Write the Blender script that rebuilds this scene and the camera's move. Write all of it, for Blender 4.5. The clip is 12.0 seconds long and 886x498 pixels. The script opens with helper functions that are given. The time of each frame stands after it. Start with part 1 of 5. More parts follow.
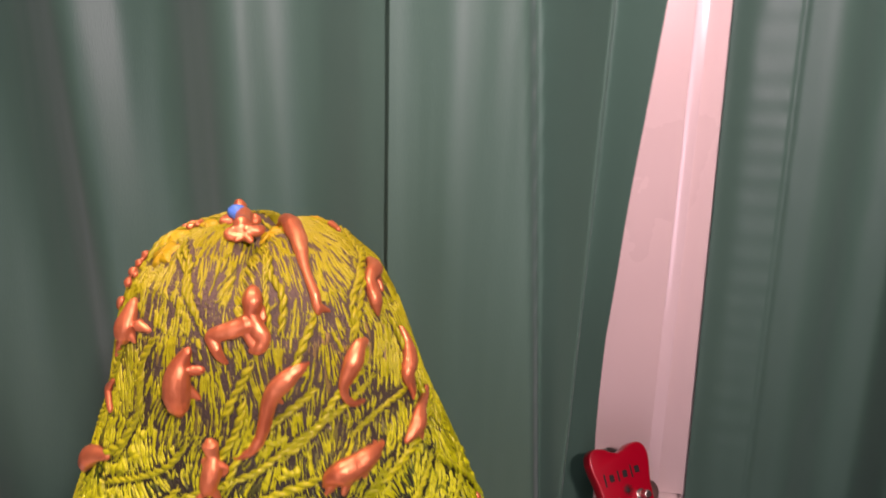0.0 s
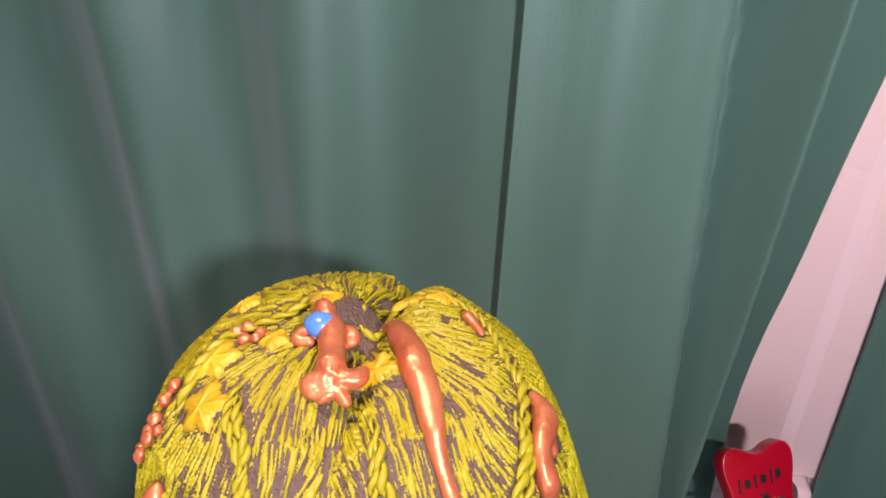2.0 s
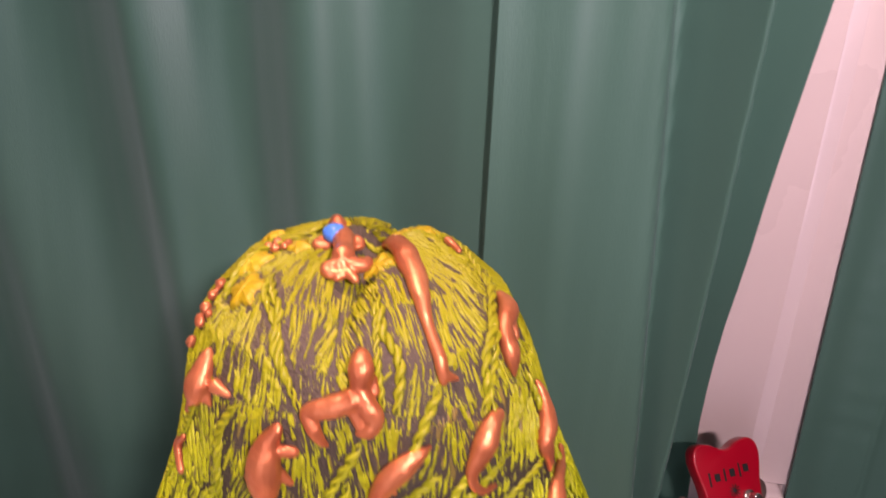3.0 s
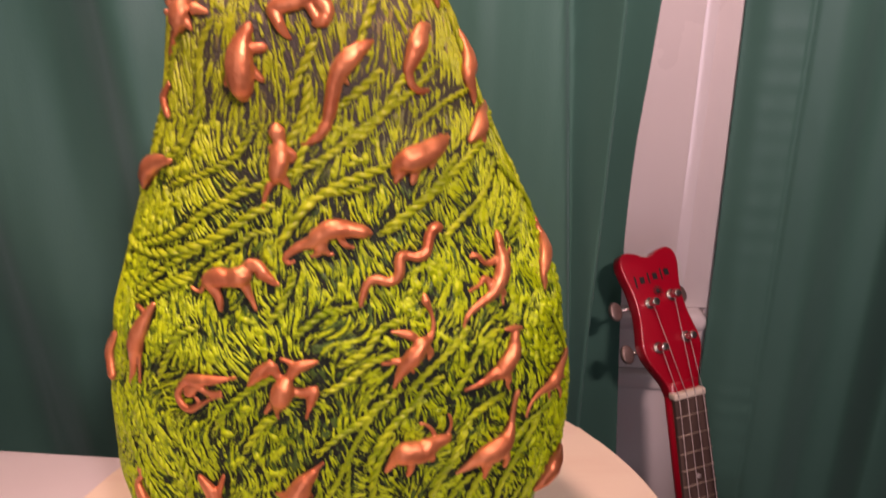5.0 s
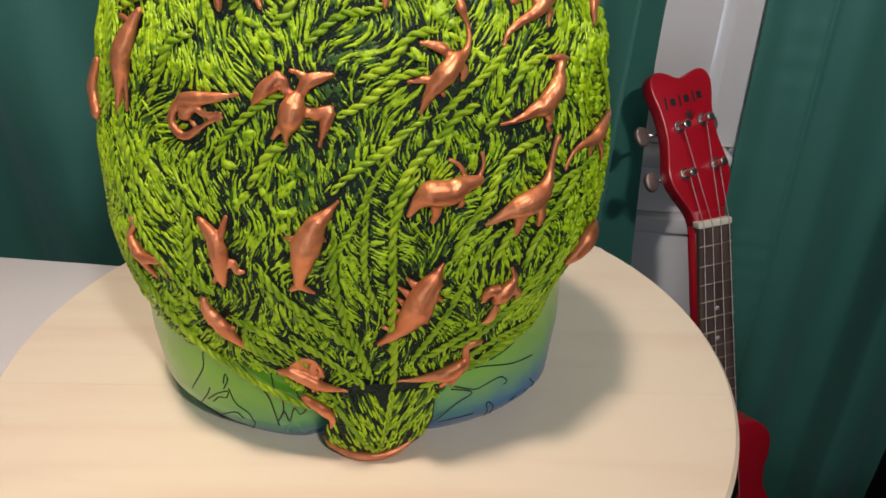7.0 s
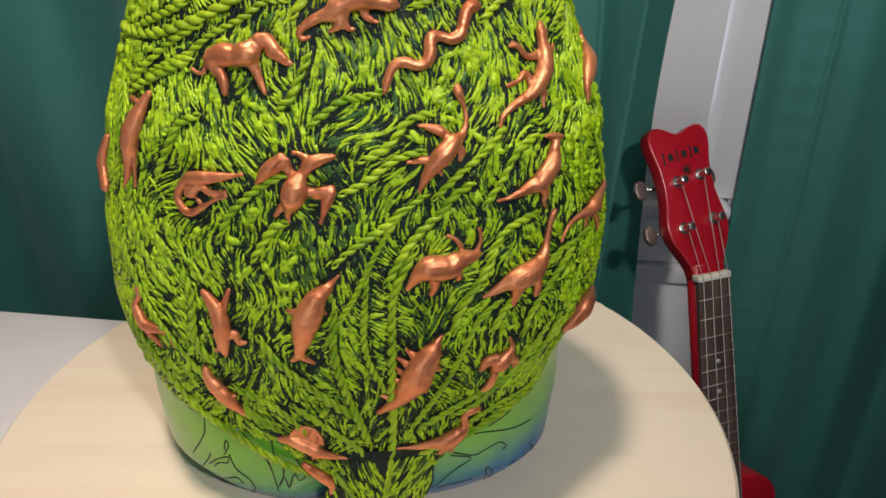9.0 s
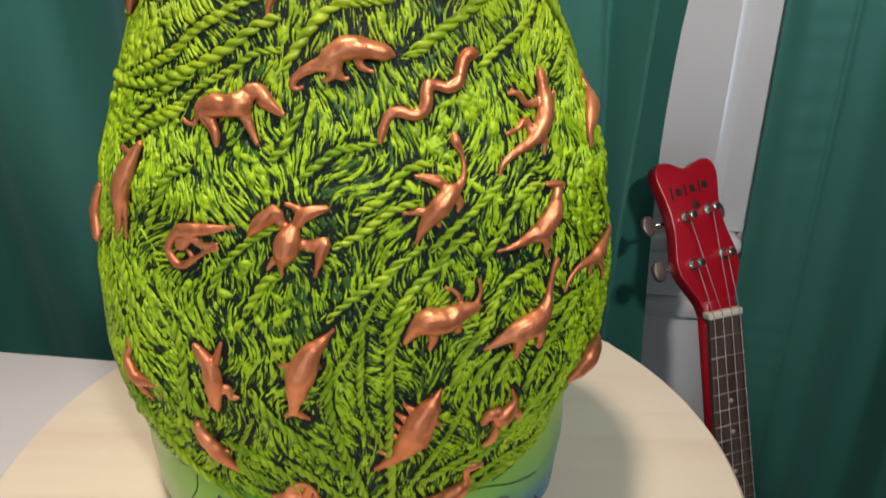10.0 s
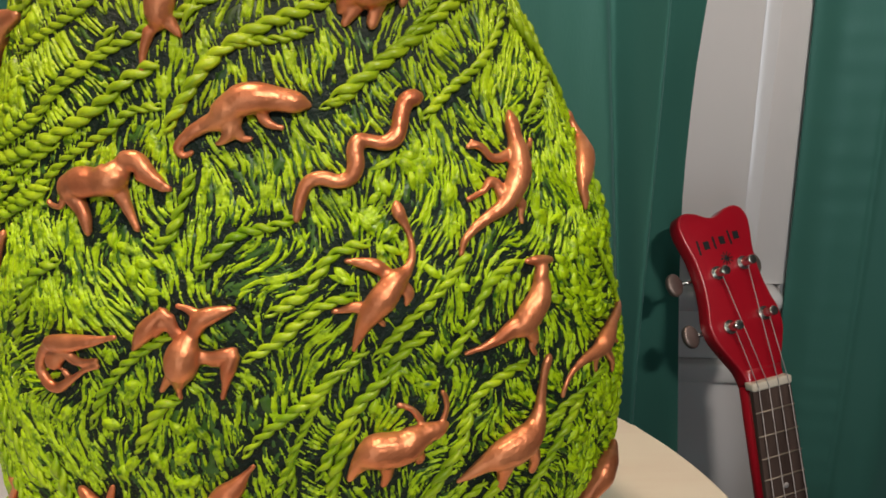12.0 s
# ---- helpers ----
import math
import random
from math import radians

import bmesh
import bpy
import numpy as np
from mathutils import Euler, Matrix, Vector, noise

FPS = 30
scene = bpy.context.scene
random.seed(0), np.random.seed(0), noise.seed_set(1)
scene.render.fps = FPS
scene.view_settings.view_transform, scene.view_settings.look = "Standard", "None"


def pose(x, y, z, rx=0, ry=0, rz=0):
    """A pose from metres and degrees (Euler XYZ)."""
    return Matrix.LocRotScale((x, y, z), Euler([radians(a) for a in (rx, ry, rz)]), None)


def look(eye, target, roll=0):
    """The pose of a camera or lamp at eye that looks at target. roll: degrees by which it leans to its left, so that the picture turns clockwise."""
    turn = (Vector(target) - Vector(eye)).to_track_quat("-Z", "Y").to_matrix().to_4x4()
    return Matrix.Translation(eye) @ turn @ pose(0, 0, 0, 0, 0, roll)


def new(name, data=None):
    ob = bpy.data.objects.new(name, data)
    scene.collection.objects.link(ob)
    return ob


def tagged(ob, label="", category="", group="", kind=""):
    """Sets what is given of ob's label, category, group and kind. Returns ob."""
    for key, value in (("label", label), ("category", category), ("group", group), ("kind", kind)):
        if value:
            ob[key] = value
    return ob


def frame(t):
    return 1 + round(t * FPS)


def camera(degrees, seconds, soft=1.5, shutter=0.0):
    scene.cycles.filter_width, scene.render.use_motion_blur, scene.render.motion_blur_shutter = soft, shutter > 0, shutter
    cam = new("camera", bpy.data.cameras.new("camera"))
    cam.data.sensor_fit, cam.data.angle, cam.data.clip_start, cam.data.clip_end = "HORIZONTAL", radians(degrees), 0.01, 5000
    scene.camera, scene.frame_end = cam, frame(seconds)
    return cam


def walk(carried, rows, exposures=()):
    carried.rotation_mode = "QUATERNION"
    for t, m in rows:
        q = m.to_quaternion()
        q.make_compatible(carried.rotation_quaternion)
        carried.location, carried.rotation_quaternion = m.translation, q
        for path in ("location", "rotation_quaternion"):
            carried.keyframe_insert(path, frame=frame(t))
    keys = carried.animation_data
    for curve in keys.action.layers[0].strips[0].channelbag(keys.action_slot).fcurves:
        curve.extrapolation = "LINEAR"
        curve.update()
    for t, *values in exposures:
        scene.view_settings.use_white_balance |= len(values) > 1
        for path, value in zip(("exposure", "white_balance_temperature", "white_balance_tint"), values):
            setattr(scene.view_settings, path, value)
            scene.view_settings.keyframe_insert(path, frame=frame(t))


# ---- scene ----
cam = camera(64.8, 12.0, soft=1.6, shutter=0.5)
METRES, EYE, TILT, LEAN, TURN = 0.65, 1.215, -14.0, -0.65, 0.0
PATH = [
    (0, (0.036, 0.005, 1.223), (-0.168, 1.938, 0.749), 1.5),
    (0.5, (0.006, 0.062, 1.256), (-0.23, 1.942, 0.616), 3.4),
    (1, (-0.028, 0.112, 1.269), (-0.304, 1.912, 0.442), 4.0),
    (1.5, (-0.032, 0.149, 1.276), (-0.331, 1.908, 0.372), 2.7),
    (2, (-0.033, 0.163, 1.269), (-0.356, 1.912, 0.353), 2.6),
    (2.5, (-0.034, 0.137, 1.268), (-0.367, 1.929, 0.444), 2.7),
    (3, (-0.014, 0.088, 1.247), (-0.342, 1.926, 0.529), 2.2),
    (3.2, (-0.006, 0.078, 1.238), (-0.354, 1.915, 0.527), 2.2),
    (4.8, (0.004, -0.013, 1.136), (-0.203, 1.853, 0.447), -0.2),
    (5, (0.009, -0.021, 1.125), (-0.176, 1.84, 0.415), -0.3),
    (5.5, (0.015, -0.021, 1.092), (-0.143, 1.801, 0.283), -0.9),
    (6, (0.004, -0.02, 1.063), (-0.159, 1.769, 0.183), -0.3),
    (6.5, (-0.004, -0.019, 1.049), (-0.158, 1.745, 0.12), 1.0),
    (7, (-0.006, -0.014, 1.041), (-0.168, 1.725, 0.067), 1.4),
    (7.2, (-0.007, -0.013, 1.039), (-0.172, 1.729, 0.071), 1.4),
    (8.8, (-0.009, -0.014, 1.058), (-0.171, 1.77, 0.168), 1.4),
    (9, (-0.004, -0.012, 1.058), (-0.185, 1.773, 0.175), 1.2),
    (9.5, (-0.001, -0.009, 1.058), (-0.169, 1.777, 0.174), 1.1),
    (10, (-0.001, 0.002, 1.064), (-0.214, 1.814, 0.244), 0.6),
    (10.5, (0.011, 0.02, 1.067), (-0.195, 1.851, 0.289), -1.0),
    (11, (0.016, 0.041, 1.066), (-0.227, 1.879, 0.316), -1.7),
    (11.5, (0.012, 0.066, 1.053), (-0.3, 1.915, 0.358), -2.8),
    (12, (0.016, 0.072, 1.05), (-0.284, 1.929, 0.373), -2.9),
]
EXPOSURES = [(0, 0.18, 8200, 72), (0.8, 0.28, 7700, 64), (2, 0.54, 7300, 59), (3.2, 0.22, 7700, 64), (4.8, 0.08, 8000, 61), (5.3, 0.06, 7500, 46), (5.8, 0.03, 6450, 15), (7.0, 0.04, 6250, 11), (9.5, 0.07, 6050, 7), (11, 0.05, 6250, 7), (12, -0.04, 6650, 9)]
walk(cam, [(t, look(eye, target, roll)) for t, eye, target, roll in PATH], EXPOSURES)

# ---- light ----
world = bpy.data.worlds.new("room_air")
scene.world = world
world.use_nodes = True
world.node_tree.nodes["Background"].inputs[0].default_value = (0.85, 0.93, 1.0, 1)
world.node_tree.nodes["Background"].inputs[1].default_value = 0.008


def area_lamp(name, at, target, size, watts, colour):
    data = bpy.data.lights.new(name, "AREA")
    data.shape, data.size, data.energy, data.color = "DISK", size, watts, colour
    ob = new(name, data)
    ob.matrix_world = look(at, target)
    return ob


area_lamp("floor_lamp_bulb", (0.28, -0.30, 1.50), (-0.03, 0.55, 1.95), 0.08, 11, (1.0, 0.92, 0.90))
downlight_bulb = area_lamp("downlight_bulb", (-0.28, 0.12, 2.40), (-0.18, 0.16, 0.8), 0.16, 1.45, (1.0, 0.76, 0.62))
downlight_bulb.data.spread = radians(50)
daylight = area_lamp("window_daylight", (-0.25, -2.18, 1.12), (-0.25, 0.5, 1.12), 0.16, 8, (0.80, 0.90, 1.0))
daylight.data.shape, daylight.data.size_y = "RECTANGLE", 1.9


# ---- materials ----
def material(name, colours, rough=0.5, metal=0.0, scale=20.0, bump=0.2, distance=0.001, island=0.0, stretch=(1, 1, 1), coat=0.0, sheen=0.0, detail=6.0, fine=0.0):
    """colours: two linear colours mixed by noise; island: how far each piece varies by itself."""
    m = bpy.data.materials.new(name)
    m.use_nodes = True
    n, l = m.node_tree.nodes, m.node_tree.links
    b = n["Principled BSDF"]
    b.inputs["Roughness"].default_value, b.inputs["Metallic"].default_value = rough, metal
    b.inputs["Coat Weight"].default_value, b.inputs["Coat Roughness"].default_value = coat, 0.25
    b.inputs["Sheen Weight"].default_value = sheen
    co, mp = n.new("ShaderNodeTexCoord"), n.new("ShaderNodeMapping")
    mp.inputs["Scale"].default_value = stretch
    l.new(co.outputs["Object"], mp.inputs["Vector"])
    tex = n.new("ShaderNodeTexNoise")
    tex.inputs["Scale"].default_value, tex.inputs["Detail"].default_value = scale, detail
    l.new(mp.outputs[0], tex.inputs["Vector"])
    ramp = n.new("ShaderNodeValToRGB")
    ramp.color_ramp.elements[0].position, ramp.color_ramp.elements[1].position = 0.3, 0.72
    for e, c in zip(ramp.color_ramp.elements, colours):
        e.color = (*c, 1)
    source = tex.outputs["Fac"]
    if island:
        geo, mix = n.new("ShaderNodeNewGeometry"), n.new("ShaderNodeMix")
        mix.inputs[0].default_value = island
        l.new(tex.outputs["Fac"], mix.inputs[2])
        l.new(geo.outputs["Random Per Island"], mix.inputs[3])
        source = mix.outputs[0]
    l.new(source, ramp.inputs[0])
    l.new(ramp.outputs[0], b.inputs["Base Color"])
    tex2 = n.new("ShaderNodeTexNoise")
    tex2.inputs["Scale"].default_value, tex2.inputs["Detail"].default_value = fine or scale * 6, 4
    l.new(mp.outputs[0], tex2.inputs["Vector"])
    bp = n.new("ShaderNodeBump")
    bp.inputs["Strength"].default_value, bp.inputs["Distance"].default_value = bump, distance
    l.new(tex2.outputs["Fac"], bp.inputs["Height"])
    l.new(bp.outputs[0], b.inputs["Normal"])
    rr = n.new("ShaderNodeMapRange")
    rr.inputs["To Min"].default_value, rr.inputs["To Max"].default_value = max(0.03, rough - 0.1), min(1, rough + 0.1)
    l.new(tex.outputs["Fac"], rr.inputs["Value"])
    l.new(rr.outputs[0], b.inputs["Roughness"])
    return m


COPPER = material("copper_paint", [(0.60, 0.18, 0.075), (0.86, 0.34, 0.15)], 0.38, 0.62, 60, 0.5, 0.0016, fine=220)
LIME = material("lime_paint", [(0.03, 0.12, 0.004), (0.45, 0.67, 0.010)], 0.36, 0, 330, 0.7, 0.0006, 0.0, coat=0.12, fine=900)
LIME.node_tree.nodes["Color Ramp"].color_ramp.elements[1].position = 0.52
ROPE_PAINT = material("rope_paint", [(0.17, 0.33, 0.006), (0.45, 0.62, 0.018)], 0.36, 0, 70, 0.5, 0.0008, coat=0.12, fine=380)
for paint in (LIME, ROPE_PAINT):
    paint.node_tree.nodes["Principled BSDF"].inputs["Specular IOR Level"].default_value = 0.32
LEAF_PAINT = material("leaf_paint", [(0.40, 0.32, 0.008), (0.52, 0.46, 0.02)], 0.42, 0, 70, 0.5, 0.0008)
FINE_GREEN = material("moss_paint", [(0.010, 0.042, 0.006), (0.05, 0.13, 0.010)], 0.45, 0, 40, 0.3, 0.0004, 0.5)
DARK = material("dark_wash", [(0.004, 0.009, 0.008), (0.016, 0.032, 0.02)], 0.5, 0, 120, 0.9, 0.0015)
DARK.node_tree.nodes["Principled BSDF"].inputs["Specular IOR Level"].default_value = 0.25
INK = material("black_ink", [(0.006, 0.012, 0.012), (0.012, 0.02, 0.02)], 0.5)
BLUE = material("blue_paint", [(0.03, 0.22, 0.72), (0.06, 0.30, 0.80)], 0.3, 0, 80)
PINE = material("pale_pine", [(0.76, 0.54, 0.40), (0.91, 0.80, 0.62)], 0.42, 0, 5, 0.12, 0.0005, 0.45, (1.0, 9.0, 9.0), coat=0.15)
WHITE_TOP = material("white_laminate", [(0.74, 0.72, 0.72), (0.80, 0.79, 0.79)], 0.4, 0, 6, 0.05)
CURTAIN = material("green_curtain_cloth", [(0.036, 0.142, 0.106), (0.058, 0.195, 0.150)], 0.50, 0, 5, 0.25, 0.0006, stretch=(1, 1, 0.25), sheen=0.2, fine=700)
for socket in ("Sheen Tint", "Specular Tint"):
    CURTAIN.node_tree.nodes["Principled BSDF"].inputs[socket].default_value = (0.62, 0.94, 1.0, 1)
GLOSS_WHITE = material("gloss_white_paint", [(0.78, 0.745, 0.71), (0.83, 0.80, 0.765)], 0.3, 0, 4, 0.05, coat=0.3)
ENAMEL = material("hard_white_enamel", [(0.80, 0.78, 0.76), (0.84, 0.82, 0.80)], 0.20, 0, 4, 0.0)
ENAMEL.node_tree.nodes["Principled BSDF"].inputs["Specular IOR Level"].default_value = 1.0
WALL = material("wall_paint", [(0.27, 0.26, 0.25), (0.32, 0.31, 0.30)], 0.7, 0, 3, 0.2)
CARPET = material("dark_carpet", [(0.035, 0.034, 0.036), (0.06, 0.058, 0.06)], 0.95, 0, 90, 0.8, 0.004)
RED = material("red_lacquer", [(0.36, 0.004, 0.014), (0.46, 0.008, 0.022)], 0.30, 0, 9, 0.06, coat=0.25)
FINGERBOARD = material("dark_fingerboard_wood", [(0.055, 0.036, 0.03), (0.13, 0.088, 0.07)], 0.5, 0, 30, 0.3, stretch=(4, 4, 0.5))
BONE = material("cream_bone", [(0.70, 0.64, 0.50), (0.80, 0.75, 0.62)], 0.4)
NICKEL = material("worn_nickel", [(0.55, 0.52, 0.48), (0.72, 0.70, 0.66)], 0.25, 1.0, 80)
FRET = material("dull_fret_wire", [(0.30, 0.25, 0.19), (0.42, 0.36, 0.28)], 0.5, 0.5, 80)
STRING = material("pale_nylon", [(0.42, 0.40, 0.39), (0.5, 0.48, 0.46)], 0.35)
BUTTON = material("peg_button_metal", [(0.20, 0.15, 0.13), (0.32, 0.26, 0.23)], 0.36, 0.7, 60)
BLACK = material("black_vinyl", [(0.008, 0.008, 0.010), (0.016, 0.016, 0.018)], 0.45, 0, 60, 0.3)
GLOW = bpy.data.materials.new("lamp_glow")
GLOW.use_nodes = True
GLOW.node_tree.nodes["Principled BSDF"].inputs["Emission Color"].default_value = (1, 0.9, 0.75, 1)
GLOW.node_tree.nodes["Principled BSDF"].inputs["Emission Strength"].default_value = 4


def painted_base():
    """Airbrushed green that turns to blue towards the underside, in soft drifts."""
    m = material("airbrushed_green_paint", [(0.07, 0.34, 0.022), (0.23, 0.58, 0.010)], 0.3, 0, 16, 0.05, coat=0.4)
    n, l = m.node_tree.nodes, m.node_tree.links
    co, sep = n.new("ShaderNodeTexCoord"), n.new("ShaderNodeSeparateXYZ")
    l.new(co.outputs["Object"], sep.inputs[0])
    warp, add = n.new("ShaderNodeTexNoise"), n.new("ShaderNodeMath")
    warp.inputs["Scale"].default_value = 14
    add.operation = "MULTIPLY_ADD"
    add.inputs[1].default_value = 0.015
    l.new(warp.outputs["Fac"], add.inputs[0])
    slant = n.new("ShaderNodeMath")
    slant.operation = "MULTIPLY_ADD"
    slant.inputs[1].default_value = -0.18
    l.new(sep.outputs["X"], slant.inputs[0])
    l.new(sep.outputs["Z"], slant.inputs[2])
    l.new(slant.outputs[0], add.inputs[2])
    rng = n.new("ShaderNodeMapRange")
    rng.inputs["From Min"].default_value, rng.inputs["From Max"].default_value = 0.010, 0.050
    l.new(add.outputs[0], rng.inputs["Value"])
    ramp = n.new("ShaderNodeValToRGB")
    ramp.color_ramp.elements[0].color, ramp.color_ramp.elements[1].color = (0.025, 0.15, 0.36, 1), (0.06, 0.32, 0.06, 1)
    e = ramp.color_ramp.elements.new(0.55)
    e.color = (0.05, 0.27, 0.19, 1)
    l.new(rng.outputs[0], ramp.inputs[0])
    mix = n.new("ShaderNodeMix")
    mix.data_type = "RGBA"
    l.new(rng.outputs[0], mix.inputs[0])
    l.new(ramp.outputs[0], mix.inputs[6])
    l.new(n["Color Ramp"].outputs[0], mix.inputs[7])
    l.new(mix.outputs[2], n["Principled BSDF"].inputs["Base Color"])
    return m


BASE_PAINT = painted_base()


def crown_fade(m, colour, low=0.27, high=0.36):
    """Fades another colour in with height, towards the crown of the sculpture."""
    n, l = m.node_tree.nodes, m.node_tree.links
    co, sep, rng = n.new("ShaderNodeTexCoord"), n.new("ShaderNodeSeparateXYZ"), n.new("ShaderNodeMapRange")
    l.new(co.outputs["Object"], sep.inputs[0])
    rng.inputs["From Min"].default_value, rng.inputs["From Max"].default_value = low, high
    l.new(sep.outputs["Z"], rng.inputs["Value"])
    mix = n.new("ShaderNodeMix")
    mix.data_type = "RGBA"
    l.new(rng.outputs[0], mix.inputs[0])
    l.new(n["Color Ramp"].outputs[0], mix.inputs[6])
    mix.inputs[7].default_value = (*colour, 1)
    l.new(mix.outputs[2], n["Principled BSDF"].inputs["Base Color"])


crown_fade(LIME, (0.30, 0.34, 0.012), 0.22, 0.38)
crown_fade(ROPE_PAINT, (0.29, 0.33, 0.014), 0.22, 0.38)
crown_fade(DARK, (0.105, 0.092, 0.072), 0.26, 0.37)
crown_fade(FINE_GREEN, (0.26, 0.20, 0.05))


# ---- building helpers ----
def finish(name, bm, mat, parent=None, smooth=True):
    me = bpy.data.meshes.new(name)
    bm.normal_update()
    bm.to_mesh(me)
    bm.free()
    me.materials.append(mat)
    if smooth:
        for p in me.polygons:
            p.use_smooth = True
    ob = new(name, me)
    ob.parent = parent
    return ob


def part(name, bm, mat, parent, label="", smooth=True):
    ob = finish(name, bm, mat, parent, smooth)
    if label:
        ob["label"] = label
    return ob


def raw(name, verts, faces, mat, parent=None, smooth=True):
    me = bpy.data.meshes.new(name)
    me.from_pydata(verts, [], faces)
    me.materials.append(mat)
    if smooth:
        me.polygons.foreach_set("use_smooth", [True] * len(me.polygons))
    me.update()
    ob = new(name, me)
    ob.parent = parent
    return ob


def thing(name, at, label, category, group=""):
    ob = new(name)
    ob.location = at
    return tagged(ob, label, category, group)


def box(lo, hi, bevel=0.0, segments=2):
    bm = bmesh.new()
    bmesh.ops.create_cube(bm, size=1)
    for v in bm.verts:
        v.co = Vector([lo[i] + (v.co[i] + 0.5) * (hi[i] - lo[i]) for i in range(3)])
    if bevel:
        bmesh.ops.bevel(bm, geom=bm.edges[:], offset=bevel, segments=segments, profile=0.5, affect="EDGES")
    return bm


def cyl(r, lo, hi, sides=24, r2=None, bevel=0.0):
    bm = bmesh.new()
    bmesh.ops.create_cone(bm, cap_ends=True, segments=sides, radius1=r, radius2=r if r2 is None else r2, depth=(Vector(hi) - Vector(lo)).length)
    if bevel:
        rims = [e for e in bm.edges if abs(e.verts[0].co.z - e.verts[1].co.z) < 1e-6]
        bmesh.ops.bevel(bm, geom=rims, offset=bevel, segments=3, profile=0.5, affect="EDGES")
    axis = (Vector(hi) - Vector(lo)).to_track_quat("Z", "Y").to_matrix().to_4x4()
    bmesh.ops.transform(bm, matrix=Matrix.Translation((Vector(lo) + Vector(hi)) / 2) @ axis, verts=bm.verts)
    return bm


def plate(outline, depth, bevel=0.0):
    """A flat piece: the outline in x and z, its face at y = 0, its back at y = depth."""
    bm = bmesh.new()
    f = bm.faces.new([bm.verts.new((x, 0, z)) for x, z in outline])
    got = bmesh.ops.extrude_face_region(bm, geom=[f])
    for v in got["geom"]:
        if isinstance(v, bmesh.types.BMVert):
            v.co.y += depth
    bmesh.ops.recalc_face_normals(bm, faces=bm.faces[:])
    if bevel:
        rim = [e for e in bm.edges if abs(e.verts[0].co.y - e.verts[1].co.y) < 1e-6]
        bmesh.ops.bevel(bm, geom=rim, offset=bevel, segments=3, profile=0.5, affect="EDGES")
    return bm


def spline(points, steps):
    """A smooth run through the points (Catmull-Rom), with that many steps between two."""
    p = [np.array(q, float) for q in points]
    if len(p) < 3:
        p = [p[0], (p[0] + p[-1]) / 2, p[-1]]
    p = [2 * p[0] - p[1]] + p + [2 * p[-1] - p[-2]]
    out = []
    for a, b, c, d in zip(p, p[1:], p[2:], p[3:]):
        for k in range(steps):
            t = k / steps
            out.append(0.5 * (2 * b + (c - a) * t + (2 * a - 5 * b + 4 * c - d) * t * t + (3 * b - a - 3 * c + d) * t ** 3))
    return out + [p[-2]]


# ---- the room ----
def structure(name, bm, mat, label="", smooth=False):
    ob = finish(name, bm, mat, None, smooth)
    return tagged(ob, label, name.split("_")[0], "", "structure")


structure("floor", box((-2.2, -2.2, -0.1), (2.2, 0.9, 0.0)), CARPET, "dark grey carpeted floor of the room")
structure("wall_north", box((-2.2, 0.80, 0.0), (2.2, 0.9, 2.45)), WALL, "pale painted wall behind the curtains")


def joined(*pieces):
    bm = bmesh.new()
    for piece in pieces:
        me = bpy.data.meshes.new("piece")
        piece.to_mesh(me)
        piece.free()
        bm.from_mesh(me)
        bpy.data.meshes.remove(me)
    return bm


structure("wall_south", joined(box((-2.2, -2.3, 0.0), (-0.40, -2.2, 2.45)), box((-0.10, -2.3, 0.0), (2.2, -2.2, 2.45)), box((-0.40, -2.3, 0.0), (-0.10, -2.2, 0.12)), box((-0.40, -2.3, 2.12), (-0.10, -2.2, 2.45))), WALL, "pale painted wall with a tall window opening")


def far_window():
    win = thing("window_2", (-0.25, -2.25, 1.12), "tall narrow white framed window that lets in cool daylight", "window")
    tagged(win, kind="structure")
    for lo, hi in (((-0.15, -0.03, 0.95), (0.15, 0.03, 1.0)), ((-0.15, -0.03, -1.0), (0.15, 0.03, -0.95)), ((-0.15, -0.03, -0.9495), (-0.10, 0.03, 0.9495)), ((0.10, -0.03, -0.9495), (0.15, 0.03, 0.9495))):
        part("window_frame", box(lo, hi, 0.004), GLOSS_WHITE, win)


far_window()
structure("wall_west", box((-2.3, -2.3, 0.0), (-2.2, 0.9, 2.45)), WALL, "pale painted wall of the room")
structure("wall_east", box((2.2, -2.3, 0.0), (2.3, 0.9, 2.45)), WALL, "pale painted wall of the room")
structure("ceiling", box((-2.3, -2.3, 2.45), (2.3, 0.9, 2.55)), WALL, "pale painted ceiling")


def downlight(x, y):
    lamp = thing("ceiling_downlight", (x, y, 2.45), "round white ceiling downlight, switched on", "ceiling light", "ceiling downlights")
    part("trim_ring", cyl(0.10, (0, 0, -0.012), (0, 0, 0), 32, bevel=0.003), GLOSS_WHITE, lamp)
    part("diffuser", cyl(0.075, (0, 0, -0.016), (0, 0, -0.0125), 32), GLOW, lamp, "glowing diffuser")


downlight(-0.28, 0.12)


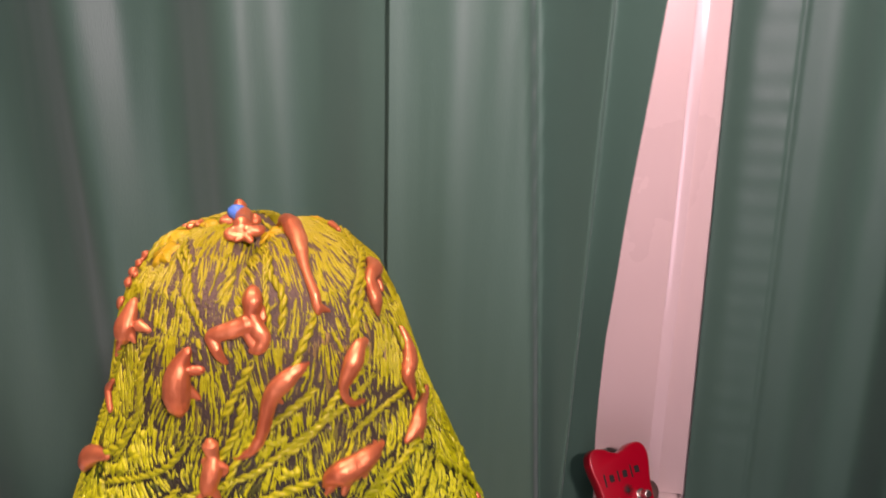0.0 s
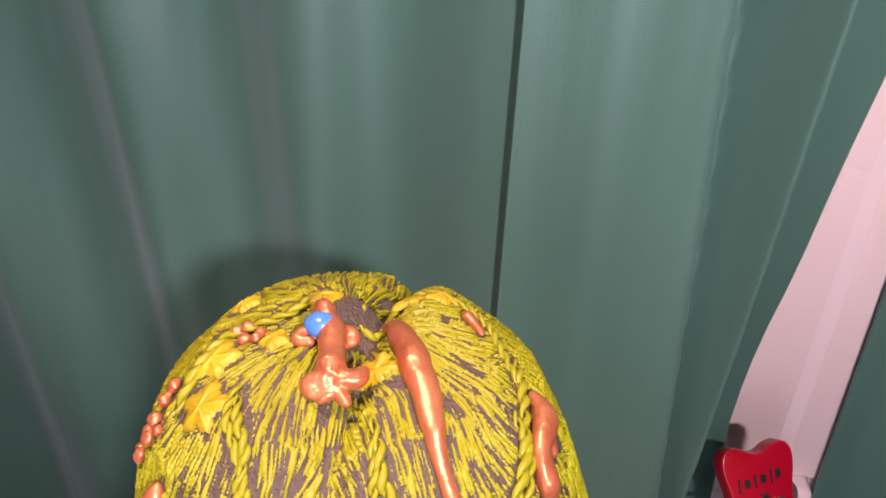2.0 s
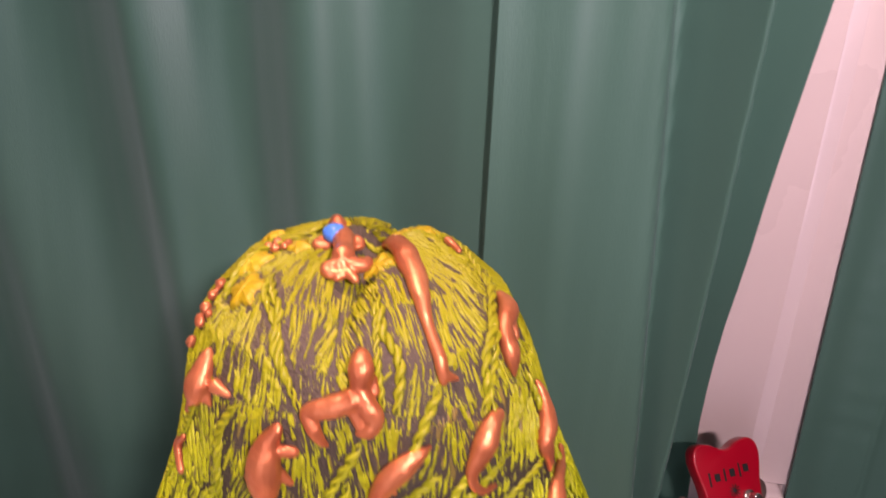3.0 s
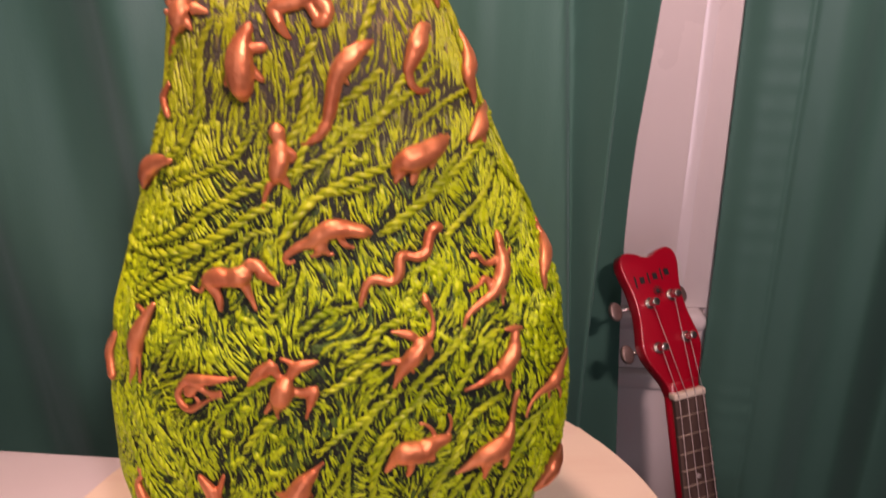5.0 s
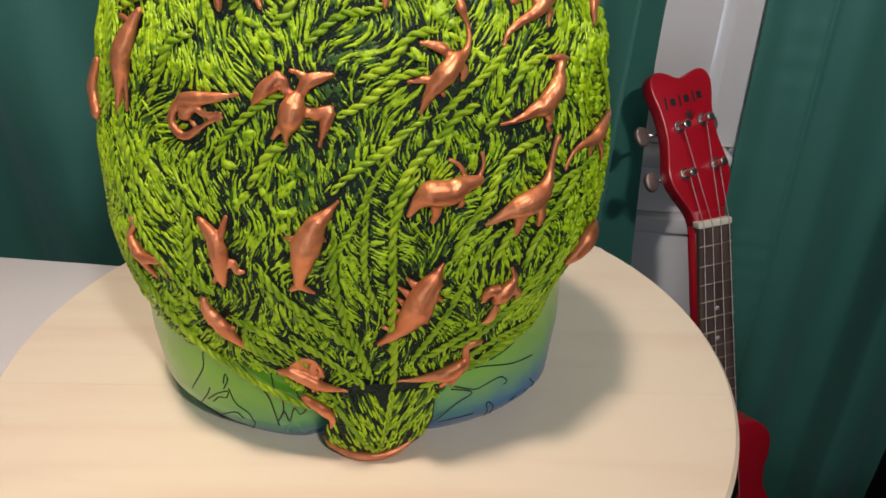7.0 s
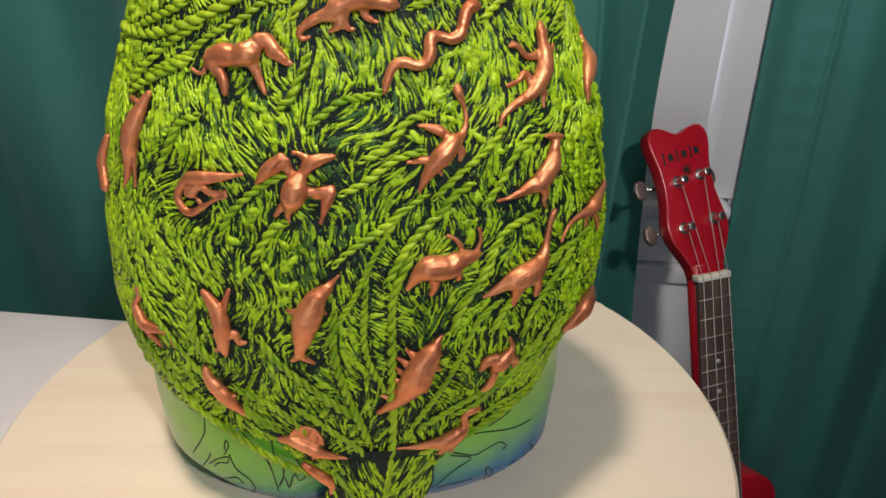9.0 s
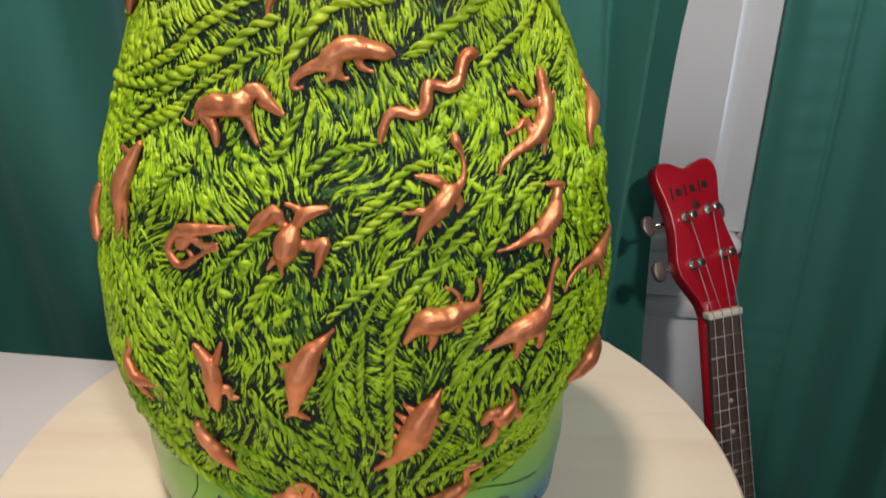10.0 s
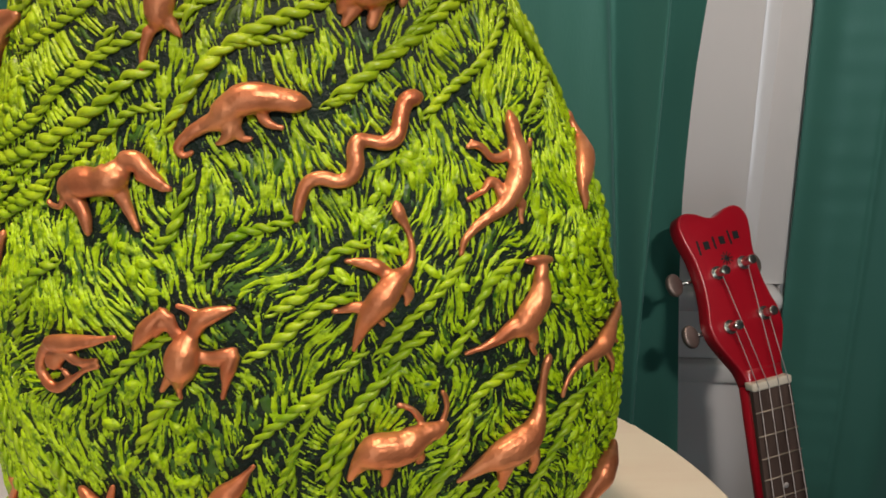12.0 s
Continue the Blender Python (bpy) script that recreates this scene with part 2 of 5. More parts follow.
def floor_lamp():
    lamp = thing("floor_lamp", (0.28, -0.30, 0), "slim black floor lamp with a round open head, switched on", "floor lamp")
    part("base", cyl(0.13, (0, 0, 0), (0, 0, 0.025), 40, bevel=0.006), BLACK, lamp)
    part("pole", cyl(0.011, (0, -0.06, 0.02), (0, -0.06, 1.55), 16), BLACK, lamp)
    head = Matrix.Translation((0, 0, 1.50)) @ (Vector((-0.31, 0.85, 0.45))).to_track_quat("Z", "Y").to_matrix().to_4x4()
    bm = bmesh.new()
    ring = [(0.035, -0.075), (0.060, -0.070), (0.085, -0.040), (0.098, 0.010), (0.094, 0.010), (0.081, -0.038), (0.056, -0.064), (0.0, -0.066)]
    rows = [[bm.verts.new(head @ Vector((r * math.cos(a), r * math.sin(a), h))) for a in (2 * math.pi * k / 32 for k in range(32))] for r, h in ring]
    for u, v in zip(rows, rows[1:]):
        for k in range(32):
            bm.faces.new((u[k], u[(k + 1) % 32], v[(k + 1) % 32], v[k]))
    bmesh.ops.remove_doubles(bm, verts=bm.verts, dist=1e-5)
    bmesh.ops.recalc_face_normals(bm, faces=bm.faces[:])
    part("shade", bm, BLACK, lamp, "black metal dish")
    bm = bmesh.new()
    bmesh.ops.create_uvsphere(bm, u_segments=20, v_segments=12, radius=0.028)
    bmesh.ops.transform(bm, matrix=head @ Matrix.Translation((0, 0, -0.035)), verts=bm.verts)
    part("bulb", bm, GLOW, lamp, "glowing bulb")


floor_lamp()


# window casing that shows between the curtains: a broad stile with a rounded nosing, sill and apron
def window_casing():
    casing = thing("window_1", (0, 0.73, 0), "glossy white window casing with a sill between green curtains", "window")
    tagged(casing, kind="structure")
    part("stile", box((0.03, 0.0, 0.775), (0.30, 0.05, 2.2), 0.0015), GLOSS_WHITE, casing)
    # a slanting, slightly rounded bead that runs up the stile
    bm, wide = bmesh.new(), 0.0064
    rows = []
    for z in (0.7748, 2.2):
        ring = []
        for k in range(25):
            x = -wide + 2 * wide * k / 24
            ring.append(bm.verts.new((0.2030 + x, -0.13 * (x + wide) - 0.00034 * (1 - (x / wide) ** 2), z)))
        rows.append(ring + [bm.verts.new((0.2030 + wide, 0.002, z)), bm.verts.new((0.2030 - wide, 0.002, z))])
    for k in range(27):
        bm.faces.new((rows[0][k], rows[0][(k + 1) % 27], rows[1][(k + 1) % 27], rows[1][k]))
    part("nosing", bm, ENAMEL, casing, "rounded glossy bead of the frame")
    part("window_sill", box((0.03, -0.022, 0.752), (0.236, 0.05, 0.7745), 0.010, 5), ENAMEL, casing)
    part("apron", box((0.03, 0.004, 0.690), (0.300, 0.03, 0.7515), 0.003), GLOSS_WHITE, casing)
    part("apron", box((0.03, -0.008, 0.668), (0.236, 0.03, 0.6895), 0.004), GLOSS_WHITE, casing)
    part("apron", box((0.2365, 0.004, 0.7520), (0.30, 0.03, 0.7745), 0.002), GLOSS_WHITE, casing)
    part("lower_panel", box((0.03, 0.002, 0.02), (0.30, 0.03, 0.6675), 0.003), GLOSS_WHITE, casing)


window_casing()


# ---- curtains ----
def curtain(x0, x1, depth, lean0=None, lean1=None, label="", nx=260, nz=60, top=2.25, bottom=0.03, thick=0.003, mat=None):
    """A hanging sheet: depth(x, z) is its y; lean0 and lean1 give its side edges at height z."""
    verts, faces = [], []
    for back in (0, 1):
        for j in range(nz + 1):
            z = bottom + (top - bottom) * j / nz
            a = lean0(z) if lean0 else x0
            b = lean1(z) if lean1 else x1
            for i in range(nx + 1):
                u = i / nx
                x = a + (b - a) * u
                verts.append((x, depth(x0 + (x1 - x0) * u, z) + back * thick, z))
    w, layer = nx + 1, (nx + 1) * (nz + 1)
    for j in range(nz):
        for i in range(nx):
            a = j * w + i
            faces.append((a, a + 1, a + w + 1, a + w))
            faces.append((layer + a, layer + a + w, layer + a + w + 1, layer + a + 1))
    for j in range(nz):
        for i in (0, nx):
            a = j * w + i
            q = (a, a + w, layer + a + w, layer + a)
            faces.append(q if i == 0 else q[::-1])
    ob = raw("curtain", verts, faces, mat or CURTAIN)
    return tagged(ob, label, "curtain", "curtains")


def bell(x, at, width):
    return math.exp(-((x - at) / width) ** 2)


def step(x, at, width):
    return 1 / (1 + math.exp(-max(-60, min(60, (x - at) / width))))


def folds_west(x, z):
    sway = 0.10 * (z - 1.1)
    y = 0.630 - 0.16 * (min(max(x + sway, -0.56), -0.385) + 0.385) - 0.26 * (min(max(x + 0.6 * sway, -0.315), -0.225) + 0.315)
    y -= 0.030 * bell(x + sway, -0.350, 0.036) + 0.026 * bell(x + 0.3 * sway, -0.200, 0.030)
    y += 0.008 * bell(x + 0.6 * sway, -0.275, 0.030) - 0.053 * step(x, -0.105, 0.022) - 0.034 * bell(x + 1.5 * sway, -0.54, 0.07)
    y += 0.012 * bell(x + sway, -0.45, 0.04) - 0.034 * bell(x + 1.5 * sway, -0.72, 0.07) - 0.034 * bell(x, -0.93, 0.08) - 0.034 * bell(x, -1.18, 0.08) - 0.034 * bell(x, -1.45, 0.08)
    return y + (1 - 0.85 * step(x, -0.105, 0.012)) * 0.009 * noise.noise((x * 10, 3.1, z * 0.9)) + 0.004 * noise.noise((x * 22, 0.4, z * 1.5)) + 0.0008 * noise.noise((x * 70, 0.9, z * 9))


def folds_middle(u, z):
    """Three flat layers, one behind the other: the front one turns to the lamp, the others away from it."""
    x = -0.067 + (middle_edge(z) + 0.067) * (u + 0.067) / 0.182
    first, second = min(0.072, 0.042 + 0.06 * (1.28 - z)), 0.100 + 0.020 * (z - 1.1)
    y = 0.5490 + 0.16 * (min(x, first) + 0.067) - 0.010 * bell(x, -0.01, 0.03)
    y += 0.056 * step(x, first, 0.0007) - 1.0 * max(0.0, min(x, second) - first)
    y += (0.055 + 0.030 * step(-z, -0.98, 0.030)) * step(x, second, 0.0007) - 0.6 * max(0.0, x - second)
    return y + 0.003 * noise.noise((x * 16, 7.7, z * 1.2)) + 0.0014 * noise.noise((x * 40, 1.4, z * 3)) + 0.0005 * noise.noise((x * 90, 0.9, z * 12))


def folds_east(x, z):
    x = x / 1.035
    y = 0.711 + 0.013 * bell(x, 0.214, 0.018) - 0.012 * bell(x, 0.304, 0.028) + 0.012 * bell(x, 0.360, 0.026) - 0.044 * step(x, 0.392, 0.002) + 0.030 * step(x, 0.442, 0.012)
    pucker = math.sin(z * 2 * math.pi / 0.026 + 6 * noise.noise((z * 7, 0, 0))) * (0.45 + 0.9 * noise.noise((z * 13, 4, 0)))
    y += 0.0008 * bell(x, 0.270, 0.006) * pucker + 0.0018 * bell(x, 0.275, 0.003) + 0.0006 * bell(x, 0.245, 0.02) * pucker
    return y + 0.004 * noise.noise((x * 12, 5.5, z * 1.4)) + 0.0016 * noise.noise((x * 34, 2.4, z * 3)) + 0.0006 * noise.noise((x * 60, 2.4, z * 22))


def folds_dark_room(x, z):
    return 0.755 - 0.012 * math.sin(x * 40) + 0.004 * noise.noise((x * 12, 1.5, z * 1.4))


def middle_edge(z):
    return float(np.interp(z, [0, 0.6, 0.75, 0.87, 1.0, 1.12, 2.25], [0.170, 0.141, 0.133, 0.127, 0.1255, 0.1310, 0.2204]))


curtain(-1.9, -0.060, folds_west, label="deep green satin curtain hanging in soft folds", nx=360)
curtain(-0.067, 0.115, folds_middle, None, middle_edge, "green curtain panel with a straight hemmed edge", nx=220)
curtain(0.2235, 0.499, folds_east, lambda z: 0.2345 - 0.016 * (z - 1), None, "deep green curtain with a puckered stitched seam", nx=220, nz=420)
# black sheet added where only the unlit room shows past the curtain
curtain(0.480, 1.9, folds_dark_room, label="black sheet standing in for the dark room beside the green curtains", nx=160, mat=BLACK)


# ---- table, board, bench ----
def white_table():
    table = thing("table", (-0.55, 0.12, 0), "white laminate table standing against the green curtains", "table")
    part("tabletop", box((-0.75, -0.37, 0.724), (0.56, 0.325, 0.749), 0.004), WHITE_TOP, table)
    for x in (-0.70, 0.48):
        for y in (-0.32, 0.27):
            part("leg", box((x - 0.022, y - 0.022, 0), (x + 0.022, y + 0.022, 0.7235), 0.003), WHITE_TOP, table)


white_table()


def round_board():
    """An edge-glued round of pine planks, their joints hair-thin."""
    board = thing("round_board", (-0.083, 0.340, 0.749), "round pale pine board lying on the white table", "wooden board")
    r, n = 0.222, 5
    edges = [-r - 0.001, -0.128, -0.041, 0.046, 0.136, r + 0.001]
    for k in range(n):
        lo, hi = edges[k] + 0.00006, edges[k + 1] - 0.00006
        outline = []
        top = [lo + (hi - lo) * i / 24 for i in range(25)]
        for y in top:
            if abs(y) < r:
                outline.append((math.sqrt(r * r - y * y), y))
        outline += [(-x, y) for x, y in reversed(outline)]
        bm = bmesh.new()
        low = [bm.verts.new((x, y, 0)) for x, y in outline]
        mid = [bm.verts.new((x, y, 0.0165)) for x, y in outline]
        high = [bm.verts.new((x * 0.989, y if abs(y - lo) < 1e-9 or abs(y - hi) < 1e-9 else y * 0.989, 0.019)) for x, y in outline]
        m = len(outline)
        for i in range(m):
            bm.faces.new((low[i], low[(i + 1) % m], mid[(i + 1) % m], mid[i]))
            bm.faces.new((mid[i], mid[(i + 1) % m], high[(i + 1) % m], high[i]))
        bm.faces.new(high)
        bm.faces.new(low[::-1])
        bmesh.ops.recalc_face_normals(bm, faces=bm.faces[:])
        part("plank", bm, PINE, board, smooth=False)
    board.rotation_euler.z = radians(6)


round_board()


def bench():
    seat = thing("bench", (0.62, 0.36, 0), "low black padded bench under the red ukulele", "bench")
    part("cushion", box((-0.50, -0.20, 0.31), (0.50, 0.22, 0.368), 0.02, 4), BLACK, seat)
    for x in (-0.44, 0.44):
        for y in (-0.15, 0.17):
            part("leg", cyl(0.018, (x, y, 0), (x, y, 0.312), 16), BLACK, seat)


bench()


# ---- ukulele, in its own axes: x across, y into the wood, z up the neck, the nut at 0 ----
HEAD_TILT = radians(16.4)


def ukulele():
    up = Vector((-0.1592, 0.2591, 0.9526)).normalized()
    across = Vector((0.9029, 0.4285, 0.0343))
    across = (across - up * across.dot(up)).normalized()
    back = up.cross(across)
    m = Matrix((across, back, up)).transposed().to_4x4()
    m.translation = (0.1819, 0.5695, 0.7609)
    uke = new("ukulele")
    uke.matrix_world = m
    tagged(uke, "small red lacquered ukulele leaning with worn nickel pegs", "ukulele")

    half = [(0.0165, 0.0), (0.0185, 0.012), (0.0265, 0.028), (0.0315, 0.040), (0.0325, 0.052), (0.0295, 0.066), (0.0270, 0.084), (0.0280, 0.104), (0.0315, 0.120), (0.0325, 0.130), (0.0300, 0.138), (0.0235, 0.142), (0.014, 0.1405), (0.006, 0.1365), (0.0, 0.1350)]
    right = [(float(p[0]), float(p[1])) for p in spline(half, 4)]
    outline = right + [(-x, z) for x, z in reversed(right[:-1])]
    bend = Matrix.Rotation(-HEAD_TILT, 4, "X")

    def tilted(bm):
        bmesh.ops.transform(bm, matrix=bend, verts=bm.verts)
        return bm

    head = part("headstock", tilted(plate(outline, 0.0145, 0.0018)), RED, uke)
    # handwritten name and star: bars and strokes of its size
    for i, (x, w, h) in enumerate(((-0.018, 0.0016, 0.009), (-0.0115, 0.005, 0.005), (-0.005, 0.0016, 0.008), (0.0015, 0.005, 0.005), (0.008, 0.0014, 0.009), (0.0135, 0.005, 0.005))):
        bm = box((1.15 * x - w / 2, -0.0006, 0.112 - 0.65 * h + 0.0010 * i), (1.15 * x + w / 2, -0.0001, 0.112 + 0.65 * h + 0.0010 * i))
        part("lettering_bar", tilted(bm), INK, head, "black marker stroke", False)
    for k in range(5):
        a = k * math.pi / 5
        c, s = 0.0055 * math.cos(a), 0.0055 * math.sin(a)
        part("star_stroke", tilted(cyl(0.0005, (0.001 - c, -0.0002, 0.100 - s), (0.001 + c, -0.0002, 0.100 + s), 6)), INK, head)
    part("nut", box((-0.0178, -0.0062, -0.003), (0.0178, 0.004, 0.0035), 0.0016, 3), BONE, uke)
    bm = plate([(-0.0175, -0.212), (-0.0165, 0.012), (0.0165, 0.012), (0.0175, -0.212)], 0.016, 0.005)
    part("neck", bm, RED, uke)
    bm = plate([(-0.0205, -0.235), (-0.0172, -0.003), (0.0172, -0.003), (0.0205, -0.235)], 0.0045, 0.0006)
    for v in bm.verts:
        v.co.y -= 0.0048
    part("fingerboard", bm, FINGERBOARD, uke, smooth=False)
    for k in range(1, 13):
        z = -0.349 * (1 - 2 ** (-k / 12))
        w = 0.0172 + 0.0033 * (-z / 0.215)
        part("fret", cyl(0.0007, (-w, -0.0048, z), (w, -0.0048, z), 8), FRET, uke)
    for z, xs in ((-0.349 * (1 - 2 ** (-4.5 / 12)), (0,)), (-0.349 * (1 - 2 ** (-6.5 / 12)), (0,)), (-0.349 * (1 - 2 ** (-9.5 / 12)), (0,))):
        for x in xs:
            part("fret_marker", cyl(0.0022, (x, -0.0052, z), (x, -0.0047, z), 16), STRING, uke)
    posts = ((-0.0125, 0.0896), (0.0130, 0.0935), (-0.0168, 0.0468), (0.0165, 0.0514))
    slots = (-0.0045, 0.0045, -0.0135, 0.0135)
    for (x, z), s in zip(posts, slots):
        part("string", cyl(0.00036, (s, -0.0070, 0), bend @ Vector((x, -0.0065, z)), 6), STRING, uke)
        part("string", cyl(0.00036, (s * 1.35, -0.010, -0.349), (s, -0.0070, 0), 6), STRING, uke)
        peg = part("tuning_peg", tilted(cyl(0.0038, (x, -0.014, z), (x, 0.002, z), 16, bevel=0.0010)), NICKEL, uke, "worn nickel tuning post")
        part("bushing", tilted(cyl(0.0056, (x, -0.0026, z), (x, 0.0005, z), 20, bevel=0.0006)), NICKEL, peg)
        side = -1 if x < 0 else 1
        part("shaft", tilted(cyl(0.0018, (x, 0.021, z), (side * 0.034, 0.021, z), 10)), NICKEL, peg)
        part("housing", tilted(box((x - 0.008, 0.0145, z - 0.010), (x + 0.008, 0.024, z + 0.010), 0.002)), NICKEL, peg)
        bm = cyl(0.0085, (side * 0.0385, 0.018, z), (side * 0.0385, 0.024, z), 20, bevel=0.0022)
        for v in bm.verts:
            v.co.z = z + (v.co.z - z) * 1.12
            v.co.x = side * 0.0385 + (v.co.x - side * 0.0385) * 0.8
        part("button", tilted(bm), BUTTON, peg)
    half = [(0.0, -0.205), (0.034, -0.206), (0.055, -0.214), (0.065, -0.230), (0.063, -0.248), (0.056, -0.268), (0.058, -0.290), (0.076, -0.322), (0.087, -0.355), (0.080, -0.388), (0.052, -0.408), (0.0, -0.413)]
    right = [(float(p[0]), float(p[1])) for p in spline(half, 4)]
    outline = right + [(-x, z) for x, z in reversed(right[1:-1])]
    body = part("body", plate(outline, 0.056, 0.003), RED, uke)
    part("sound_hole", cyl(0.024, (0, -0.0006, -0.272), (0, 0.0006, -0.272), 32), BLACK, body, "dark round sound hole")
    part("bridge", box((-0.032, -0.009, -0.356), (0.032, 0.0005, -0.342), 0.002), FINGERBOARD, body)


ukulele()


# ---- the sculpture: levels of its height over the board, half width, half depth ----
LEVELS = [(0, 0.098, 0.074), (0.017, 0.113, 0.0835), (0.042, 0.1215, 0.0870), (0.072, 0.1245, 0.0877), (0.112, 0.1282, 0.0920), (0.152, 0.1268, 0.0915), (0.202, 0.1178, 0.0875),
          (0.252, 0.0982, 0.0740), (0.302, 0.0775, 0.0628), (0.342, 0.0660, 0.0620), (0.362, 0.0572, 0.0555), (0.376, 0.0425, 0.0435), (0.3835, 0.0235, 0.0255), (0.3865, 0.004, 0.004)]
LZ, LA, LB = (np.array(c) for c in zip(*LEVELS))
FACING = radians(8.1)
BOARD_TOP = 0.768


def swell(th, z):
    """The lobe that bulges out at the foot on one side, with a waist over it."""
    out = 0.009 * np.exp(-((th - 60) / 26) ** 2 - ((z - 0.008) / 0.022) ** 2)
    waist = 0.009 * np.exp(-((th - 68) / 24) ** 2 - ((z - 0.070) / 0.025) ** 2) + 0.006 * np.exp(-((th + 64) / 24) ** 2 - ((z - 0.055) / 0.030) ** 2)
    return out - waist


def skin(th, z, lift=0.0):
    """The place on the body at an angle (degrees, 0 in front, plus to the right) and a height over the board, both in metres."""
    z = min(max(z, 0.0), 0.3865)
    a, b = float(np.interp(z, LZ, LA)) + lift, float(np.interp(z, LZ, LB)) + lift
    s = (z - 0.182) / 0.2
    cx, cy = -0.0829 + 0.0018 * s - 0.0098 * s * s, 0.3324 - 0.0002 * s - 0.0025 * s * s
    a, b = a + swell(th, z), b + swell(th, z)
    t = radians(th)
    u = a * math.copysign(abs(math.sin(t)) ** (1 / 1.1), math.sin(t))
    v = -b * math.copysign(abs(math.cos(t)) ** (1 / 1.1), math.cos(t))
    c, k = math.cos(FACING), math.sin(FACING)
    x = cx + c * u - k * v + 0.083
    dip = 0.007 * math.exp(-((x - 0.001) / 0.006) ** 2) * min(1, max(0, (z - 0.345) / 0.03))
    return Vector((x, cy + k * u + c * v - 0.340, z - dip + 0.6 * lift * max(0, (z - 0.33) / 0.05)))


def axes(th, z):
    """Place, normal, and the directions along the width and up the body."""
    p = skin(th, z)
    e = 2.0 if z < 0.36 else 5.0
    du = skin(th + e, z) - skin(th - e, z)
    z1, z0 = min(z + 0.004, 0.3864), max(z - 0.004, 0)
    dz = skin(th, z1) - skin(th, z0)
    nrm = du.cross(dz)
    if nrm.length < 1e-12:
        nrm = Vector((0, 0, 1))
    nrm.normalize()
    du.normalize()
    return p, nrm, du, nrm.cross(du)


SCULPTURE = thing("sculpture", (-0.083, 0.340, BOARD_TOP), "rounded green sculpture covered in ropes, grasses and copper reliefs", "sculpture")


HEM_AT = (-180, -75, -59, -45, -30, -14, -8, 2, 9, 16, 23, 30, 36, 50, 58, 70, 180)
HEM_HIGH = (0.110, 0.096, 0.072, 0.063, 0.058, 0.053, 0.041, 0.020, 0.0, 0.020, 0.045, 0.052, 0.060, 0.060, 0.069, 0.088, 0.110)


def hem(th):
    """Height of the lower edge of the planted cover."""
    return float(np.interp(th, HEM_AT, HEM_HIGH))


def shell(name, mat, lift, z_of, rows=90, cols=160, label=""):
    verts, faces = [], []
    for j in range(rows + 1):
        for i in range(cols):
            th = -180 + 360 * i / cols
            lo = z_of(th)
            z = lo + (0.3865 - lo) * (1 - (1 - j / rows) ** 1.35)
            p = skin(th, z, lift if j else -0.0012)
            if lift < 0.0001:
                p.y += 0.034 * math.exp(-((th - 7) / 9.5) ** 2) * max(0.0, 1 - z / 0.052)
            verts.append(p)
    for j in range(rows):
        for i in range(cols):
            k = (i + 1) % cols
            faces.append((j * cols + i, j * cols + k, (j + 1) * cols + k, (j + 1) * cols + i))
    faces.append(tuple(range(rows * cols, (rows + 1) * cols)))
    if lift < 0.0001:
        faces.append(tuple(range(cols - 1, -1, -1)))
    ob = raw(name, verts, faces, mat, SCULPTURE)
    if label:
        ob["label"] = label
    return ob


shell("body", BASE_PAINT, -0.0008, lambda th: 0.0, label="smooth airbrushed green and blue body")
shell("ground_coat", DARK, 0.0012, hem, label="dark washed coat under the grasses")


